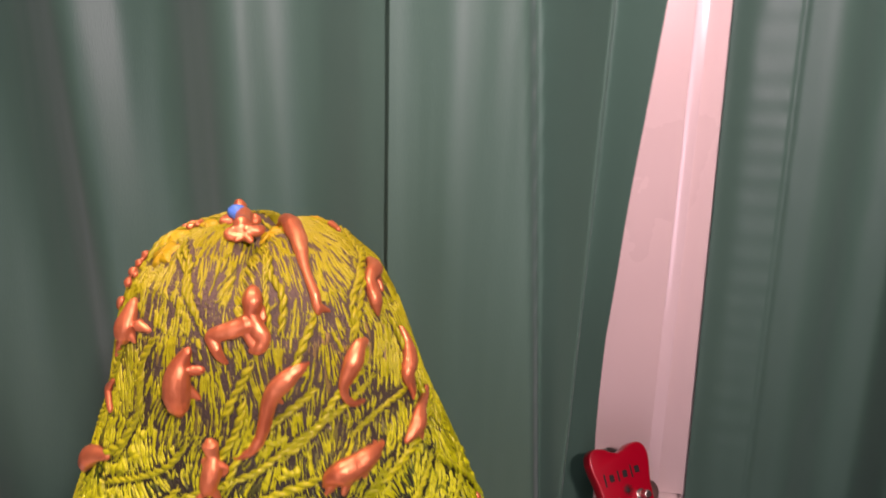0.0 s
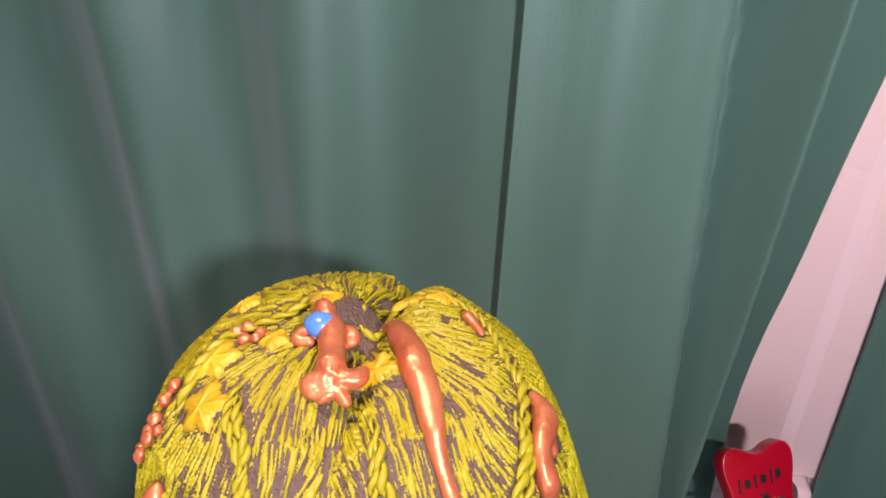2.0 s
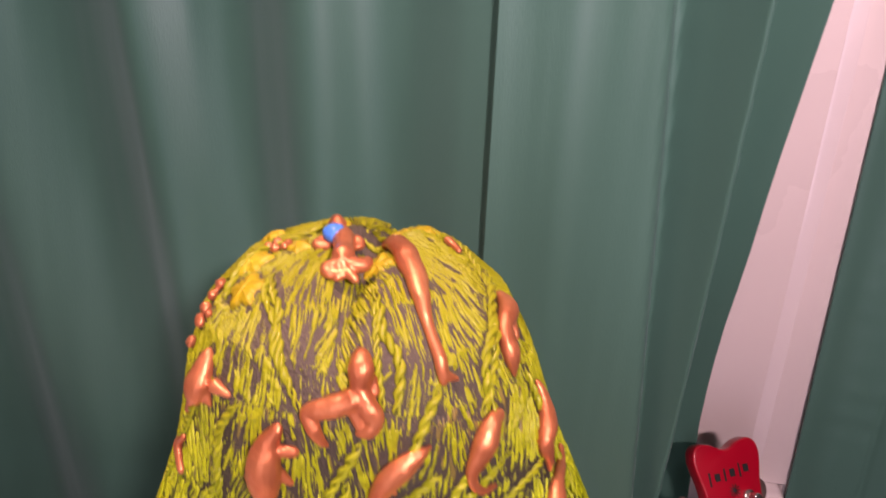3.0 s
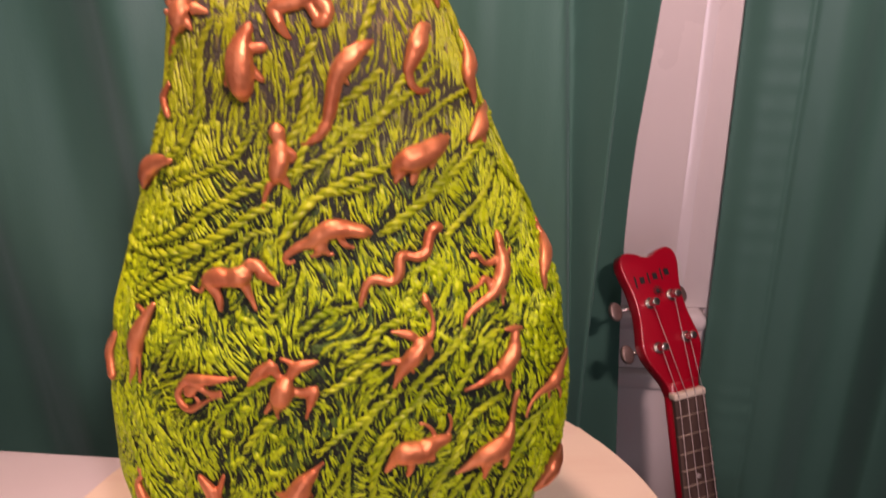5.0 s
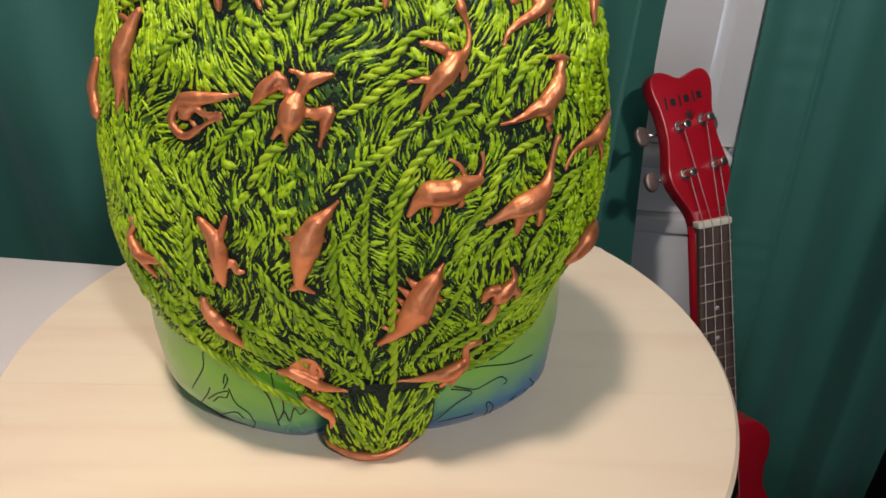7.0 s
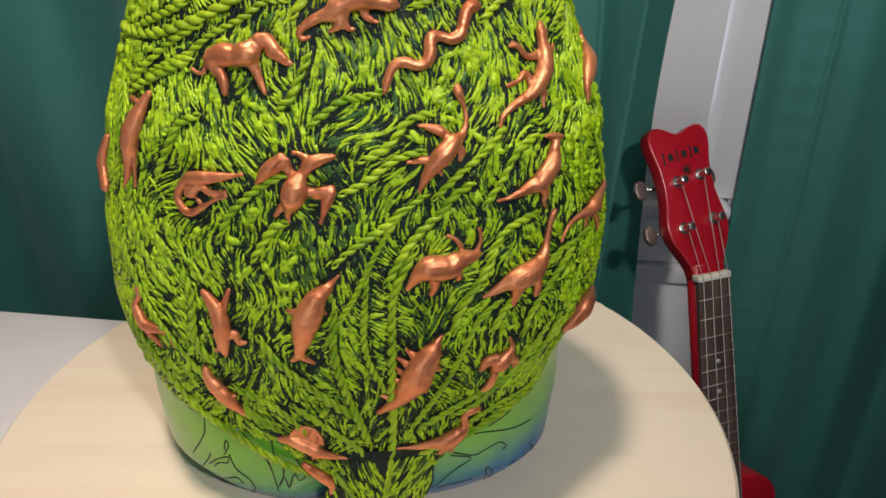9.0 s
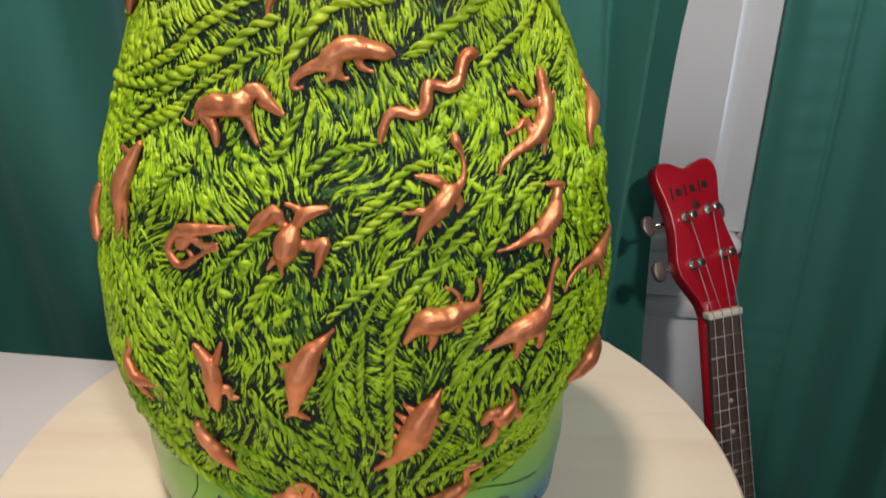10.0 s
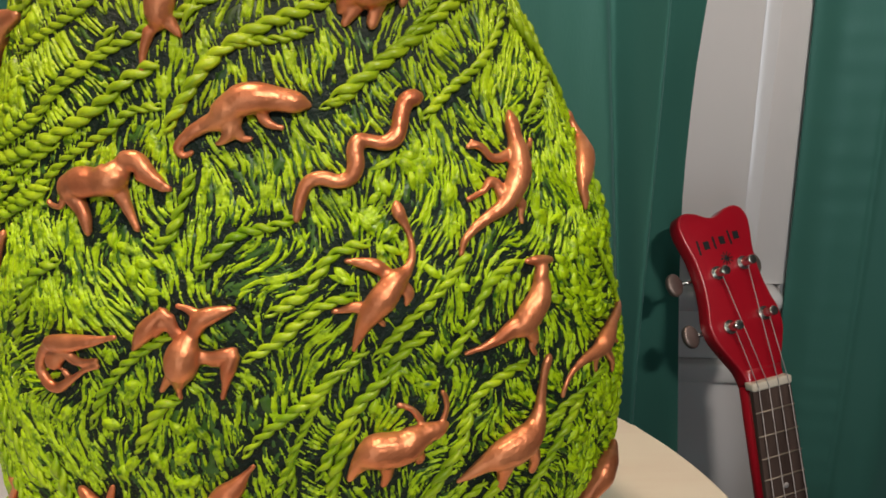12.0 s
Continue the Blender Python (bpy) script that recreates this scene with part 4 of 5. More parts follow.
relief("raptor_relief", [[(80.5, 165.1, 1.12), (73.0, 166.0, 1.50), (67.0, 166.0, 1.87), (62.0, 164.0, 2.84), (58.5, 162.1, 2.40), (54.0, 162.0, 1.37), (49.9, 159.9, 0.96), (47.5, 156.0, 0.57), (46.5, 153.1, 0.38)], [(62.3, 159.1, 1.43), (65.0, 153.3, 1.05), (66.0, 147.9, 0.63)], [(58.0, 159.1, 1.00), (57.5, 154.8, 0.60)], [(67.0, 162.0, 0.84), (70.5, 156.0, 0.43)]])
relief("camel_relief", [[(84.3, 238.1, 1.69), (84.3, 234.1, 1.70), (83.0, 228.9, 2.33), (76.4, 225.0, 3.48), (71.1, 221.0, 3.00), (67.6, 217.0, 1.77), (67.0, 213.0, 1.38), (66.1, 210.2, 0.59)]])
relief("curled_creature_relief", [[(-29.5, 188.2, 1.74), (-31.5, 184.0, 1.41), (-32.5, 179.0, 1.42), (-31.1, 174.2, 1.42), (-28.8, 173.1, 1.41), (-25.6, 177.3, 0.87), (-23.4, 180.3, 0.69), (-21.0, 182.0, 0.34)], [(-29.5, 188.2, 1.91), (-26.0, 189.0, 2.23), (-22.6, 190.0, 1.70), (-19.6, 191.0, 0.84), (-17.6, 191.9, 0.33)], [(-29.1, 182.0, 2.27), (-26.9, 185.1, 1.38), (-24.6, 183.0, 1.20), (-23.0, 183.1, 0.86), (-21.2, 183.9, 0.51)], [(-27.5, 179.0, 0.87), (-26.5, 176.9, 0.70)]])
relief("pterosaur_relief", [[(-6.3, 194.0, 1.64), (-7.3, 188.8, 3.63), (-7.9, 184.1, 3.99), (-8.5, 180.0, 2.51), (-9.0, 176.0, 1.01), (-8.9, 172.9, 0.51)], [(-9.9, 180.0, 1.34), (-11.4, 175.3, 0.68)], [(-6.0, 194.1, 1.80), (-4.9, 198.0, 2.28), (-2.9, 199.8, 1.78), (-1.0, 200.7, 0.65)], [(-5.1, 199.1, 1.63), (-6.5, 201.0, 0.97), (-7.9, 202.0, 0.49)], [(-7.6, 192.1, 1.48), (-9.0, 194.0, 0.99), (-9.5, 199.0, 1.31), (-10.1, 200.8, 0.98)], [(-10.0, 200.0, 1.31), (-12.0, 195.8, 2.14), (-13.8, 191.1, 1.50), (-14.9, 188.2, 0.50)], [(-9.0, 199.0, 1.14), (-8.4, 194.9, 0.98), (-7.4, 193.1, 0.82)], [(-10.0, 196.8, 1.48), (-11.5, 193.8, 1.32)], [(-6.3, 186.9, 1.99), (-4.5, 186.3, 1.49), (-2.5, 187.0, 1.65), (-1.5, 188.1, 1.15)], [(-1.6, 186.8, 1.65), (-2.4, 182.1, 1.83), (-3.0, 177.0, 1.00), (-3.5, 172.9, 0.34)], [(-2.6, 185.0, 1.32), (-4.5, 184.1, 0.83)]])
relief("antelope_relief", [[(9.9, 142.8, 0.88), (11.6, 149.2, 2.44), (13.6, 152.9, 4.16), (15.5, 153.0, 4.52), (17.5, 153.1, 4.19), (19.1, 154.7, 3.49), (21.0, 155.9, 2.63), (22.6, 156.2, 2.28), (24.0, 156.9, 1.23)], [(20.4, 160.0, 1.04), (19.6, 163.3, 0.86), (18.5, 165.3, 0.69), (17.5, 166.2, 0.34)], [(23.6, 158.3, 0.88), (24.5, 162.0, 0.70), (24.5, 166.0, 0.52), (24.1, 168.0, 0.35)], [(15.0, 148.0, 2.45), (15.0, 143.0, 1.41), (14.4, 139.1, 0.89)], [(19.0, 151.8, 1.93), (19.9, 147.1, 1.24), (19.4, 145.3, 0.71)], [(20.5, 154.7, 1.05), (21.5, 151.6, 0.70)]])
relief("sauropod_relief", [[(44.4, 169.3, 1.12), (43.5, 167.1, 1.30), (42.7, 163.7, 1.11), (41.6, 158.0, 1.30), (40.6, 152.7, 1.87), (38.9, 147.3, 3.37), (35.9, 144.0, 4.46), (32.5, 142.0, 4.05), (30.0, 139.9, 2.38), (27.5, 137.0, 1.46), (25.5, 134.9, 0.55)], [(38.1, 141.2, 2.63), (39.5, 134.9, 1.72), (39.1, 130.0, 1.15)], [(33.5, 138.0, 2.79), (33.2, 132.8, 1.68), (32.7, 127.8, 1.13)]])
relief("beetle_relief", [[(71, 111, 1.4), (62.7, 110.7, 3.7), (58.9, 104.9, 3.7), (55.2, 98.8, 1.3)]])
relief("dolphin_relief", [[(-0.9, 149.9, 0.46), (-2.0, 146.4, 1.16), (-3.0, 143.2, 2.34), (-4.3, 139.8, 3.52), (-5.5, 133.0, 4.75), (-6.4, 126.2, 4.57), (-6.9, 119.2, 3.40), (-7.4, 113.8, 2.21), (-7.7, 109.1, 1.73)], [(-7.5, 109.7, 1.48), (-9.3, 106.2, 0.75)], [(-7.5, 109.4, 1.48), (-6.0, 106.7, 0.99), (-5.1, 105.2, 0.50)], [(-7.1, 132.0, 1.90), (-8.8, 131.9, 1.19), (-9.8, 132.3, 0.48)], [(-4.0, 133.9, 1.42), (-3.0, 131.3, 0.72)]])
relief("kangaroo_relief", [[(-43.5, 218.4, 1.11), (-44.9, 212.9, 2.03), (-46.0, 206.0, 3.18), (-47.5, 198.0, 3.23), (-49.0, 190.8, 2.11), (-49.7, 182.9, 1.43), (-51.6, 174.9, 0.73)], [(-46.5, 198.0, 1.84), (-47.0, 189.0, 0.93), (-46.9, 178.0, 0.71)], [(-51.1, 214.7, 0.91), (-46.9, 213.3, 1.13)]])
relief("hanging_creature_relief", [[(-63.9, 193.3, 1.5), (-69.5, 179.7, 2.6), (-65.6, 168.2, 2.1)]])
relief("gecko_relief", [[(-27.1, 137.2, 1.20), (-25.5, 134.0, 2.17), (-24.0, 130.0, 2.67), (-23.0, 124.1, 3.18), (-22.9, 117.1, 2.96), (-23.0, 110.0, 2.00), (-23.1, 104.7, 0.76)], [(-22.9, 128.2, 1.70), (-22.0, 134.0, 1.20), (-21.1, 140.0, 0.71)], [(-24.5, 128.0, 1.46), (-25.8, 125.1, 0.73)], [(-22.0, 116.9, 1.97), (-20.3, 118.0, 1.47), (-19.6, 114.0, 1.24), (-18.2, 113.9, 0.74)], [(-24.0, 116.0, 1.73), (-25.6, 114.9, 0.75)], [(-24.0, 110.0, 1.25), (-25.5, 106.2, 0.76)]])
relief("newt_relief", [[(-48.5, 128.0, 1.29), (-48.0, 123.9, 1.03), (-50.0, 118.1, 1.57), (-47.9, 112.8, 2.36), (-46.1, 109.6, 2.36), (-42.1, 110.1, 1.82), (-40.0, 110.1, 1.03)], [(-46.0, 107.0, 1.85), (-44.5, 103.1, 1.32), (-42.9, 99.1, 0.53)], [(-40.1, 110.1, 1.03), (-38.5, 108.0, 0.77), (-37.4, 102.2, 0.52)]])
relief("salamander_relief", [[(-29.1, 95.0, 1.55), (-28.0, 89.0, 2.35), (-26.5, 85.0, 2.89), (-24.9, 81.1, 2.90), (-23.4, 76.8, 2.39), (-22.0, 73.0, 1.60), (-19.9, 67.9, 0.54)], [(-26.9, 83.9, 1.58), (-29.0, 79.8, 0.80)], [(-24.5, 80.2, 1.59), (-22.4, 80.7, 0.79)]])
relief("stegosaur_relief", [[(17.0, 118.2, 0.50), (16.0, 115.0, 1.74), (14.8, 110.9, 3.50), (13.4, 104.9, 4.79), (12.3, 97.0, 5.36), (11.0, 90.8, 4.38), (9.4, 83.3, 2.61), (7.5, 79.1, 1.84), (5.5, 74.9, 1.06)], [(12.0, 108.0, 1.75), (10.0, 112.3, 0.50)], [(11.0, 103.0, 1.77), (8.6, 107.8, 0.50)], [(10.4, 97.2, 1.78), (8.3, 102.0, 0.50)], [(9.9, 92.1, 1.80), (8.0, 95.9, 0.51)], [(9.1, 87.8, 1.55), (7.1, 90.2, 0.51)], [(8.0, 83.0, 1.30), (6.1, 85.0, 0.52)], [(15.0, 102.9, 2.53), (17.2, 98.8, 1.02)], [(13.2, 91.9, 2.58), (14.9, 86.1, 1.05)], [(15.5, 109.0, 1.51), (17.1, 107.0, 0.76)]])
relief("winged_dragon_relief", [[(33.1, 110.2, 0.52), (34.4, 104.3, 1.31), (32.9, 100.2, 2.90), (31.0, 96.2, 3.17), (30.1, 93.7, 2.12)], [(30.5, 100.0, 2.36), (27.9, 99.4, 2.09), (27.1, 94.2, 1.05)], [(33.8, 98.9, 2.12), (36.5, 93.8, 1.61), (36.5, 90.0, 0.81)], [(30.9, 89.8, 1.60), (30.0, 83.1, 1.62), (28.4, 79.7, 0.81)]])
relief("sail_backed_dinosaur_relief", [[(-13.0, 56.9, 1.08), (-10.4, 57.0, 1.90), (-7.5, 54.2, 2.45), (-4.6, 50.2, 2.19), (-2.0, 47.8, 1.37), (0.3, 45.9, 0.55)], [(-10.5, 59.3, 0.81), (-9.6, 62.9, 0.80), (-8.0, 65.0, 0.80), (-6.0, 64.0, 0.80), (-4.5, 60.1, 0.81), (-4.0, 54.9, 0.81)], [(-9.5, 58.1, 0.81), (-9.0, 63.0, 0.54)], [(-8.5, 57.0, 0.81), (-8.0, 64.0, 0.54)], [(-7.6, 56.3, 0.81), (-7.0, 64.0, 0.54)], [(-6.7, 55.7, 0.81), (-6.0, 63.1, 0.54)], [(-5.9, 53.9, 0.82), (-5.4, 61.1, 0.54)], [(-5.0, 52.4, 0.82), (-4.5, 58.9, 0.54)], [(-5.1, 49.0, 1.37), (-5.9, 45.8, 0.82)]])
relief("running_dinosaur_relief", [[(28.9, 68.2, 1.10), (26.4, 68.2, 1.65), (25.0, 65.8, 1.37), (25.5, 59.2, 1.94), (23.5, 55.9, 3.33), (21.0, 53.2, 3.33), (17.5, 52.1, 1.94), (13.9, 51.0, 1.10), (10.1, 50.8, 0.55)], [(21.9, 50.3, 2.24), (20.2, 44.8, 1.12)], [(23.5, 51.7, 1.96), (23.0, 44.3, 0.85)]])
relief("long_tailed_dinosaur_relief", [[(-7.8, 42.0, 1.38), (-5.9, 38.1, 1.95), (-3.5, 33.0, 2.25), (-2.0, 26.9, 1.70), (-2.0, 17.0, 1.16), (-1.1, 5.9, 0.89)], [(-2.9, 29.9, 1.41), (-0.6, 25.3, 0.85)]])
relief("monkey_relief", [[(-8.3, 298.9, 2.94), (-7.7, 293.9, 2.27), (-7.6, 287.7, 3.42), (-8.5, 281.0, 3.21), (-9.0, 278.0, 1.84)], [(-6.5, 291.0, 2.05), (-4.1, 288.7, 1.14), (-5.0, 286.2, 0.91)], [(-10.5, 276.9, 1.38), (-12.0, 271.1, 0.92), (-12.5, 265.2, 0.46)], [(-7.1, 279.0, 1.83), (-5.5, 275.2, 0.69)], [(-10.1, 291.9, 1.36), (-9.6, 288.1, 0.91)]])
relief("rhinoceros_relief", [[(43.1, 292.2, 1.21), (37.6, 289.4, 3.35), (31.0, 286.1, 4.50), (26.0, 284.4, 4.47), (22.5, 282.8, 3.04), (20.0, 279.1, 0.70)], [(28.4, 282.6, 2.36), (25.4, 274.9, 1.18)], [(23.6, 280.9, 2.11), (20.4, 275.8, 0.94)], [(35.1, 285.3, 1.91), (33.0, 280.1, 0.96)], [(40.6, 291.9, 1.20), (40.1, 293.7, 0.72)]])
relief("elephant_relief", [[(83.3, 300.8, 1.1), (68.3, 297.7, 2.4), (60.9, 292.5, 3.5), (53.1, 288.3, 1.3)], [(62.2, 290.9, 2.1), (61.6, 286, 1.1)]])
relief("bear_relief", [[(-48.4, 282.7, 1.5), (-57.1, 279.2, 3.4), (-62, 273.3, 3.7), (-66.8, 265.7, 1.4)]])
relief("seal_relief", [[(23.4, 335.1, 0.48), (19.6, 333.1, 2.17), (15.4, 329.9, 3.13), (11.0, 325.0, 3.37), (8.4, 319.3, 2.90), (6.6, 311.8, 2.42), (5.1, 305.0, 2.19), (3.1, 298.9, 1.95), (0.5, 295.0, 1.46), (-2.0, 293.1, 0.73)], [(10.6, 322.0, 1.21), (12.0, 318.0, 0.73)]])
relief("seahorse_relief", [[(49.1, 339.1, 1.53), (44.4, 337.8, 3.02), (39.9, 332.2, 3.76), (36.5, 326.8, 2.99), (33.9, 321.9, 1.99), (33.9, 316.2, 1.50), (37.0, 313.1, 1.26), (41.0, 313.2, 0.76)]])
relief("fish_relief", [[(77.0, 334.9, 1.38), (75.9, 327.9, 2.50), (71.5, 321.0, 3.58), (66.5, 316.0, 2.99), (67.4, 308.0, 1.92), (66.9, 303.2, 0.82)]])
relief("bat_relief", [[(-14.5, 341.2, 1.66), (-16.9, 336.0, 2.87), (-17.9, 329.8, 4.56), (-18.1, 321.9, 5.07), (-18.0, 314.9, 3.40)], [(-14.4, 332.8, 1.91), (-9.9, 333.2, 1.43)], [(-14.6, 323.8, 1.92), (-11.5, 320.0, 0.96)], [(-22.1, 321.0, 2.18), (-24.5, 318.1, 1.22)]])
relief("ring_relief", [[(-58.1, 315.2, 1), (-62.8, 308.3, 1.6), (-56.2, 301, 1.3)]])
relief("fan_tailed_relief", [[(-47.2, 355.3, 1.7), (-46.2, 346.3, 4.1), (-46.4, 341, 3.7)], [(-48.8, 342.7, 2.2), (-57, 328.1, 1)], [(-39.2, 347.2, 2.2), (-32.8, 346.2, 0.9)], [(-44.1, 343.4, 2.2), (-40.9, 339.5, 0.7)]])
relief("club_shaped_relief", [[(100, 385.3, 2.1), (58, 383.7, 3.5), (42.4, 379, 3.2), (36.1, 375.1, 2.2), (33.3, 367.2, 1.6), (32.3, 359.4, 1.9), (31.8, 354.6, 1.2)], [(32, 357, 1.8), (37.2, 354.6, 0.7)]])
relief("climbing_figure_relief", [[(84.3, 366, 1.6), (78.2, 363.3, 3.2), (67.4, 361.2, 2.5), (63.7, 354.1, 3.1), (62.5, 346.5, 0.8)], [(76.7, 362.2, 1.8), (74.7, 354.7, 1.2)]])
relief("rose_shaped_relief", [[(-85, 379.7, 1.5), (-84.1, 379.9, 1.5)], [(-84.8, 381, 1.7), (-84, 381.4, 1.7)], [(-74.6, 383, 1.5), (-73, 383.1, 1.5)], [(-74.9, 380.9, 1.6), (-73.8, 381.3, 1.6)], [(-70.1, 382.5, 1.5), (-70.2, 382.5, 1.5)]])
relief("chain_of_beads_relief", [[(-71.8, 369.6, 2), (-71.5, 369.1, 2)], [(-69.6, 366.5, 1.8), (-69.2, 365.9, 1.8)], [(-65.6, 363.6, 1.9), (-64.6, 363.4, 1.9)], [(-62.5, 360.2, 1.9), (-62.8, 359.2, 1.9)], [(-67.3, 350.5, 1.8), (-68.8, 348.6, 1.8)]])
relief("bead_cluster_relief", [[(-66.5, 363.5, 1.4), (-66.2, 363.2, 1.4)], [(-65.5, 360.2, 1.6), (-66.3, 358.8, 1.6)], [(-76.5, 344.6, 1.6), (-76.2, 344.3, 1.6)], [(-60.2, 363.8, 1.4), (-59.8, 363.3, 1.4)]])
relief("kneeling_figure_relief", [[(8.0, 364.8, 2.39), (7.4, 360.9, 3.33), (6.5, 356.0, 2.61), (7.5, 351.0, 2.85), (9.4, 346.7, 2.61), (7.9, 343.0, 2.13), (5.0, 341.9, 1.18)], [(5.0, 352.8, 3.32), (0.5, 351.0, 3.08), (-3.5, 349.1, 2.84), (-6.5, 347.1, 2.13), (-5.3, 344.0, 2.13), (-3.4, 338.9, 1.42), (-2.0, 336.7, 0.71)], [(4.6, 349.0, 2.13), (5.6, 344.3, 1.66)], [(9.9, 358.9, 1.43), (10.5, 354.1, 1.19)]])
relief("small_leaf_relief", [[(110.2, 378.8, 1.7), (99.1, 377.5, 1.1)]])
jagged_leaf(-48.5, 374.2, 9, 2.2)
jagged_leaf(-69.3, 377.8, 8.8, 2.6)
jagged_leaf(34.3, 384.1, 7.7, 4.4)
jagged_leaf(-63.3, 383.8, 5.2, 0.9)
jagged_leaf(140.4, 383.2, 7.8, 0.4)
jagged_leaf(132.4, 379.5, 7.1, 0.2)
jagged_leaf(-134.3, 385, 6.3, 2.6)
jagged_leaf(-109.7, 377.5, 6, 2.9)
figure("seated_figure", [[(-13, -17.7, 393.7, 3.6), (-12.8, -17.7, 391.7, 3.2)], [(-12, -16.4, 389, 2.4), (-9.3, -22.2, 390.1, 4), (-6.3, -30.5, 388.6, 3.8), (-4.6, -36.3, 388.1, 4.3)], [(-12.2, -22.1, 388.2, 2.3), (-16.9, -21.9, 387.9, 2.1), (-18.2, -25.2, 387.1, 2.1), (-14.4, -25.2, 387.1, 1.7)], [(-6.9, -20.8, 388.6, 2.3), (-4.4, -20, 388.3, 2.1), (-2.9, -21.9, 387.4, 1.9), (-5.5, -24.7, 387, 1.4)], [(-4.9, -38.8, 386.1, 2.9), (-9, -40.2, 384.9, 2.7), (-7.5, -42.1, 383.7, 2.1), (-1.2, -40.4, 383.9, 1.9)], [(-2.1, -37.9, 385.9, 2.9), (2.5, -36.3, 385.9, 2.9), (3.6, -33.6, 386.2, 2.2)], [(-1.1, -40.6, 383.8, 2.1), (1.7, -42.4, 382.6, 1.7)], [(-3.8, -41.8, 383.4, 1.9), (-5, -43.4, 382.6, 1.3)]])
braid([(29.8, 248.3), (38, 256), (47.3, 262.1), (57.2, 270.4), (65.6, 278.6)])
braid([(13, 253.9), (18.5, 257.1), (23.5, 264.2), (30.3, 269.7), (39, 278.4), (45.5, 284.4)])
braid([(-11.2, 217.6), (-8.6, 221.5), (-7, 229.1), (-4.8, 239)])
braid([(-8.1, 253), (-3.9, 262.5), (-1.6, 268.3), (2.3, 272.4), (9.3, 273.2), (15.3, 275.7)])
braid([(-51, 244), (-37, 252.9), (-32.2, 260.3), (-22.8, 269.5), (-16.7, 279.8)])
braid([(-46.4, 225.7), (-33.9, 234.4), (-27.1, 243), (-19, 250.2), (-14.8, 255.5), (-8.9, 256.8)])
braid([(7.2, 224.9), (3.8, 222.7), (0.4, 221.5), (-2.1, 217.1), (-5.7, 210.5)])
braid([(14.7, 181.7), (20.1, 191.5), (25.7, 199.6), (30.6, 207.2), (32, 209.3)])
braid([(5.7, 143.8), (10.8, 164.2), (16, 175.5), (19.5, 183.8), (24.1, 188.5)])
braid([(-23.3, 160.6), (-20.2, 174.7), (-14.5, 186.6), (-8.4, 194.1)])
braid([(-39.3, 184.2), (-35.5, 198.8), (-33, 208.1), (-27, 214)])
braid([(-1.9, 153.1), (1.2, 162.3), (6.9, 172.7), (10.1, 180.9)])
braid([(66.8, 195.7), (81.5, 158), (77.5, 141.4), (71.3, 121.7)])
braid([(25.1, 176), (29.7, 187), (34.7, 199.7), (42, 204.8)])
braid([(84.1, 274), (84.4, 260.1), (65.8, 250.4), (53.4, 242)])
braid([(-0.8, 184.6), (3.6, 191.1), (8.2, 199.1), (14.4, 202.8)])
braid([(41.2, 142.4), (46.8, 149.1), (53.5, 150.5), (62.7, 154.4)])
braid([(2, 198.3), (7.1, 204.2), (11.4, 213.7), (17.3, 216.5)])
braid([(25.6, 152.5), (29.9, 164.2), (35.6, 168.9), (40.1, 170.4)])
braid([(-55.7, 165.9), (-53, 145.5), (-46, 124), (-37.2, 105.4), (-30.5, 90), (-20.5, 70.8), (-11, 59.3)])
braid([(-72.5, 239.8), (-47.7, 240.5), (-33.5, 246.9), (-21.8, 256.1), (-15.1, 264.3), (-8.9, 268.4)])
braid([(50, 114.2), (44.7, 91.9), (34.3, 82.7), (24.6, 75), (14.1, 62.2)])
braid([(8.2, 67.1), (7.4, 117.4), (7.8, 142.3), (12.3, 164.8)])
braid([(-3.7, 112.3), (0.4, 134.9), (3.8, 155.8), (8.5, 175.1), (14.7, 186)])
braid([(36.4, 108.6), (39, 122), (47.1, 140.3), (52.8, 151.1)])
braid([(2.9, 150.8), (2.8, 112.3), (6.8, 85.4)])
braid([(-49.8, 182.1), (-48.5, 164.6), (-41.6, 144), (-33.6, 131.6)])
braid([(-32.6, 148.7), (-30.4, 133.2), (-30.3, 109.8), (-25.6, 97.7)])
braid([(-15.9, 118.7), (-12, 104.5), (-4.1, 85.5), (3, 67.8)])
braid([(79.8, 159), (76.6, 130.1), (58.5, 123.1)])
braid([(-59.4, 219.6), (-54.9, 197.4), (-57, 173.2)])
braid([(-52.4, 217.1), (-38.5, 228.4), (-30.7, 234.9)])
braid([(-16.1, 154.2), (-11.7, 169.9), (-8.7, 172.7)])
braid([(19, 117.2), (20.9, 131.2), (26.5, 151.1), (27.8, 160.9)])
braid([(27.6, 113.6), (31, 126.8), (35.2, 133)])
braid([(-55.8, 112.9), (-48.6, 92.4), (-37, 69.5), (-25.5, 56.9), (-13.8, 42.9), (-5.4, 33.6)])
braid([(-10.4, 79.3), (-3, 64.4), (2.7, 50), (8.7, 29.2)])
braid([(8.6, 77.5), (9, 48.9), (10.3, 14.8)])
braid([(54.5, 71.3), (37.3, 61.2), (25.2, 52.4), (14.7, 44.1), (11.1, 22.2)])
braid([(55.5, 97.1), (51.9, 69.9), (34.8, 66.5), (22, 55.8)])
braid([(-1.7, 133.6), (-1.8, 111.3), (0.5, 81.8), (4.9, 49.7)])
braid([(12.6, 62.7), (18.8, 88.4), (24.4, 121.2), (30.7, 132.9)])
braid([(-23.6, 87.1), (-14, 76.8), (-6.2, 59)])
braid([(-15.9, 102.8), (-20.3, 74.7), (-11.9, 63.5)])
braid([(21.3, 66.7), (29.2, 73.4), (40, 94.7), (46, 113.6)])
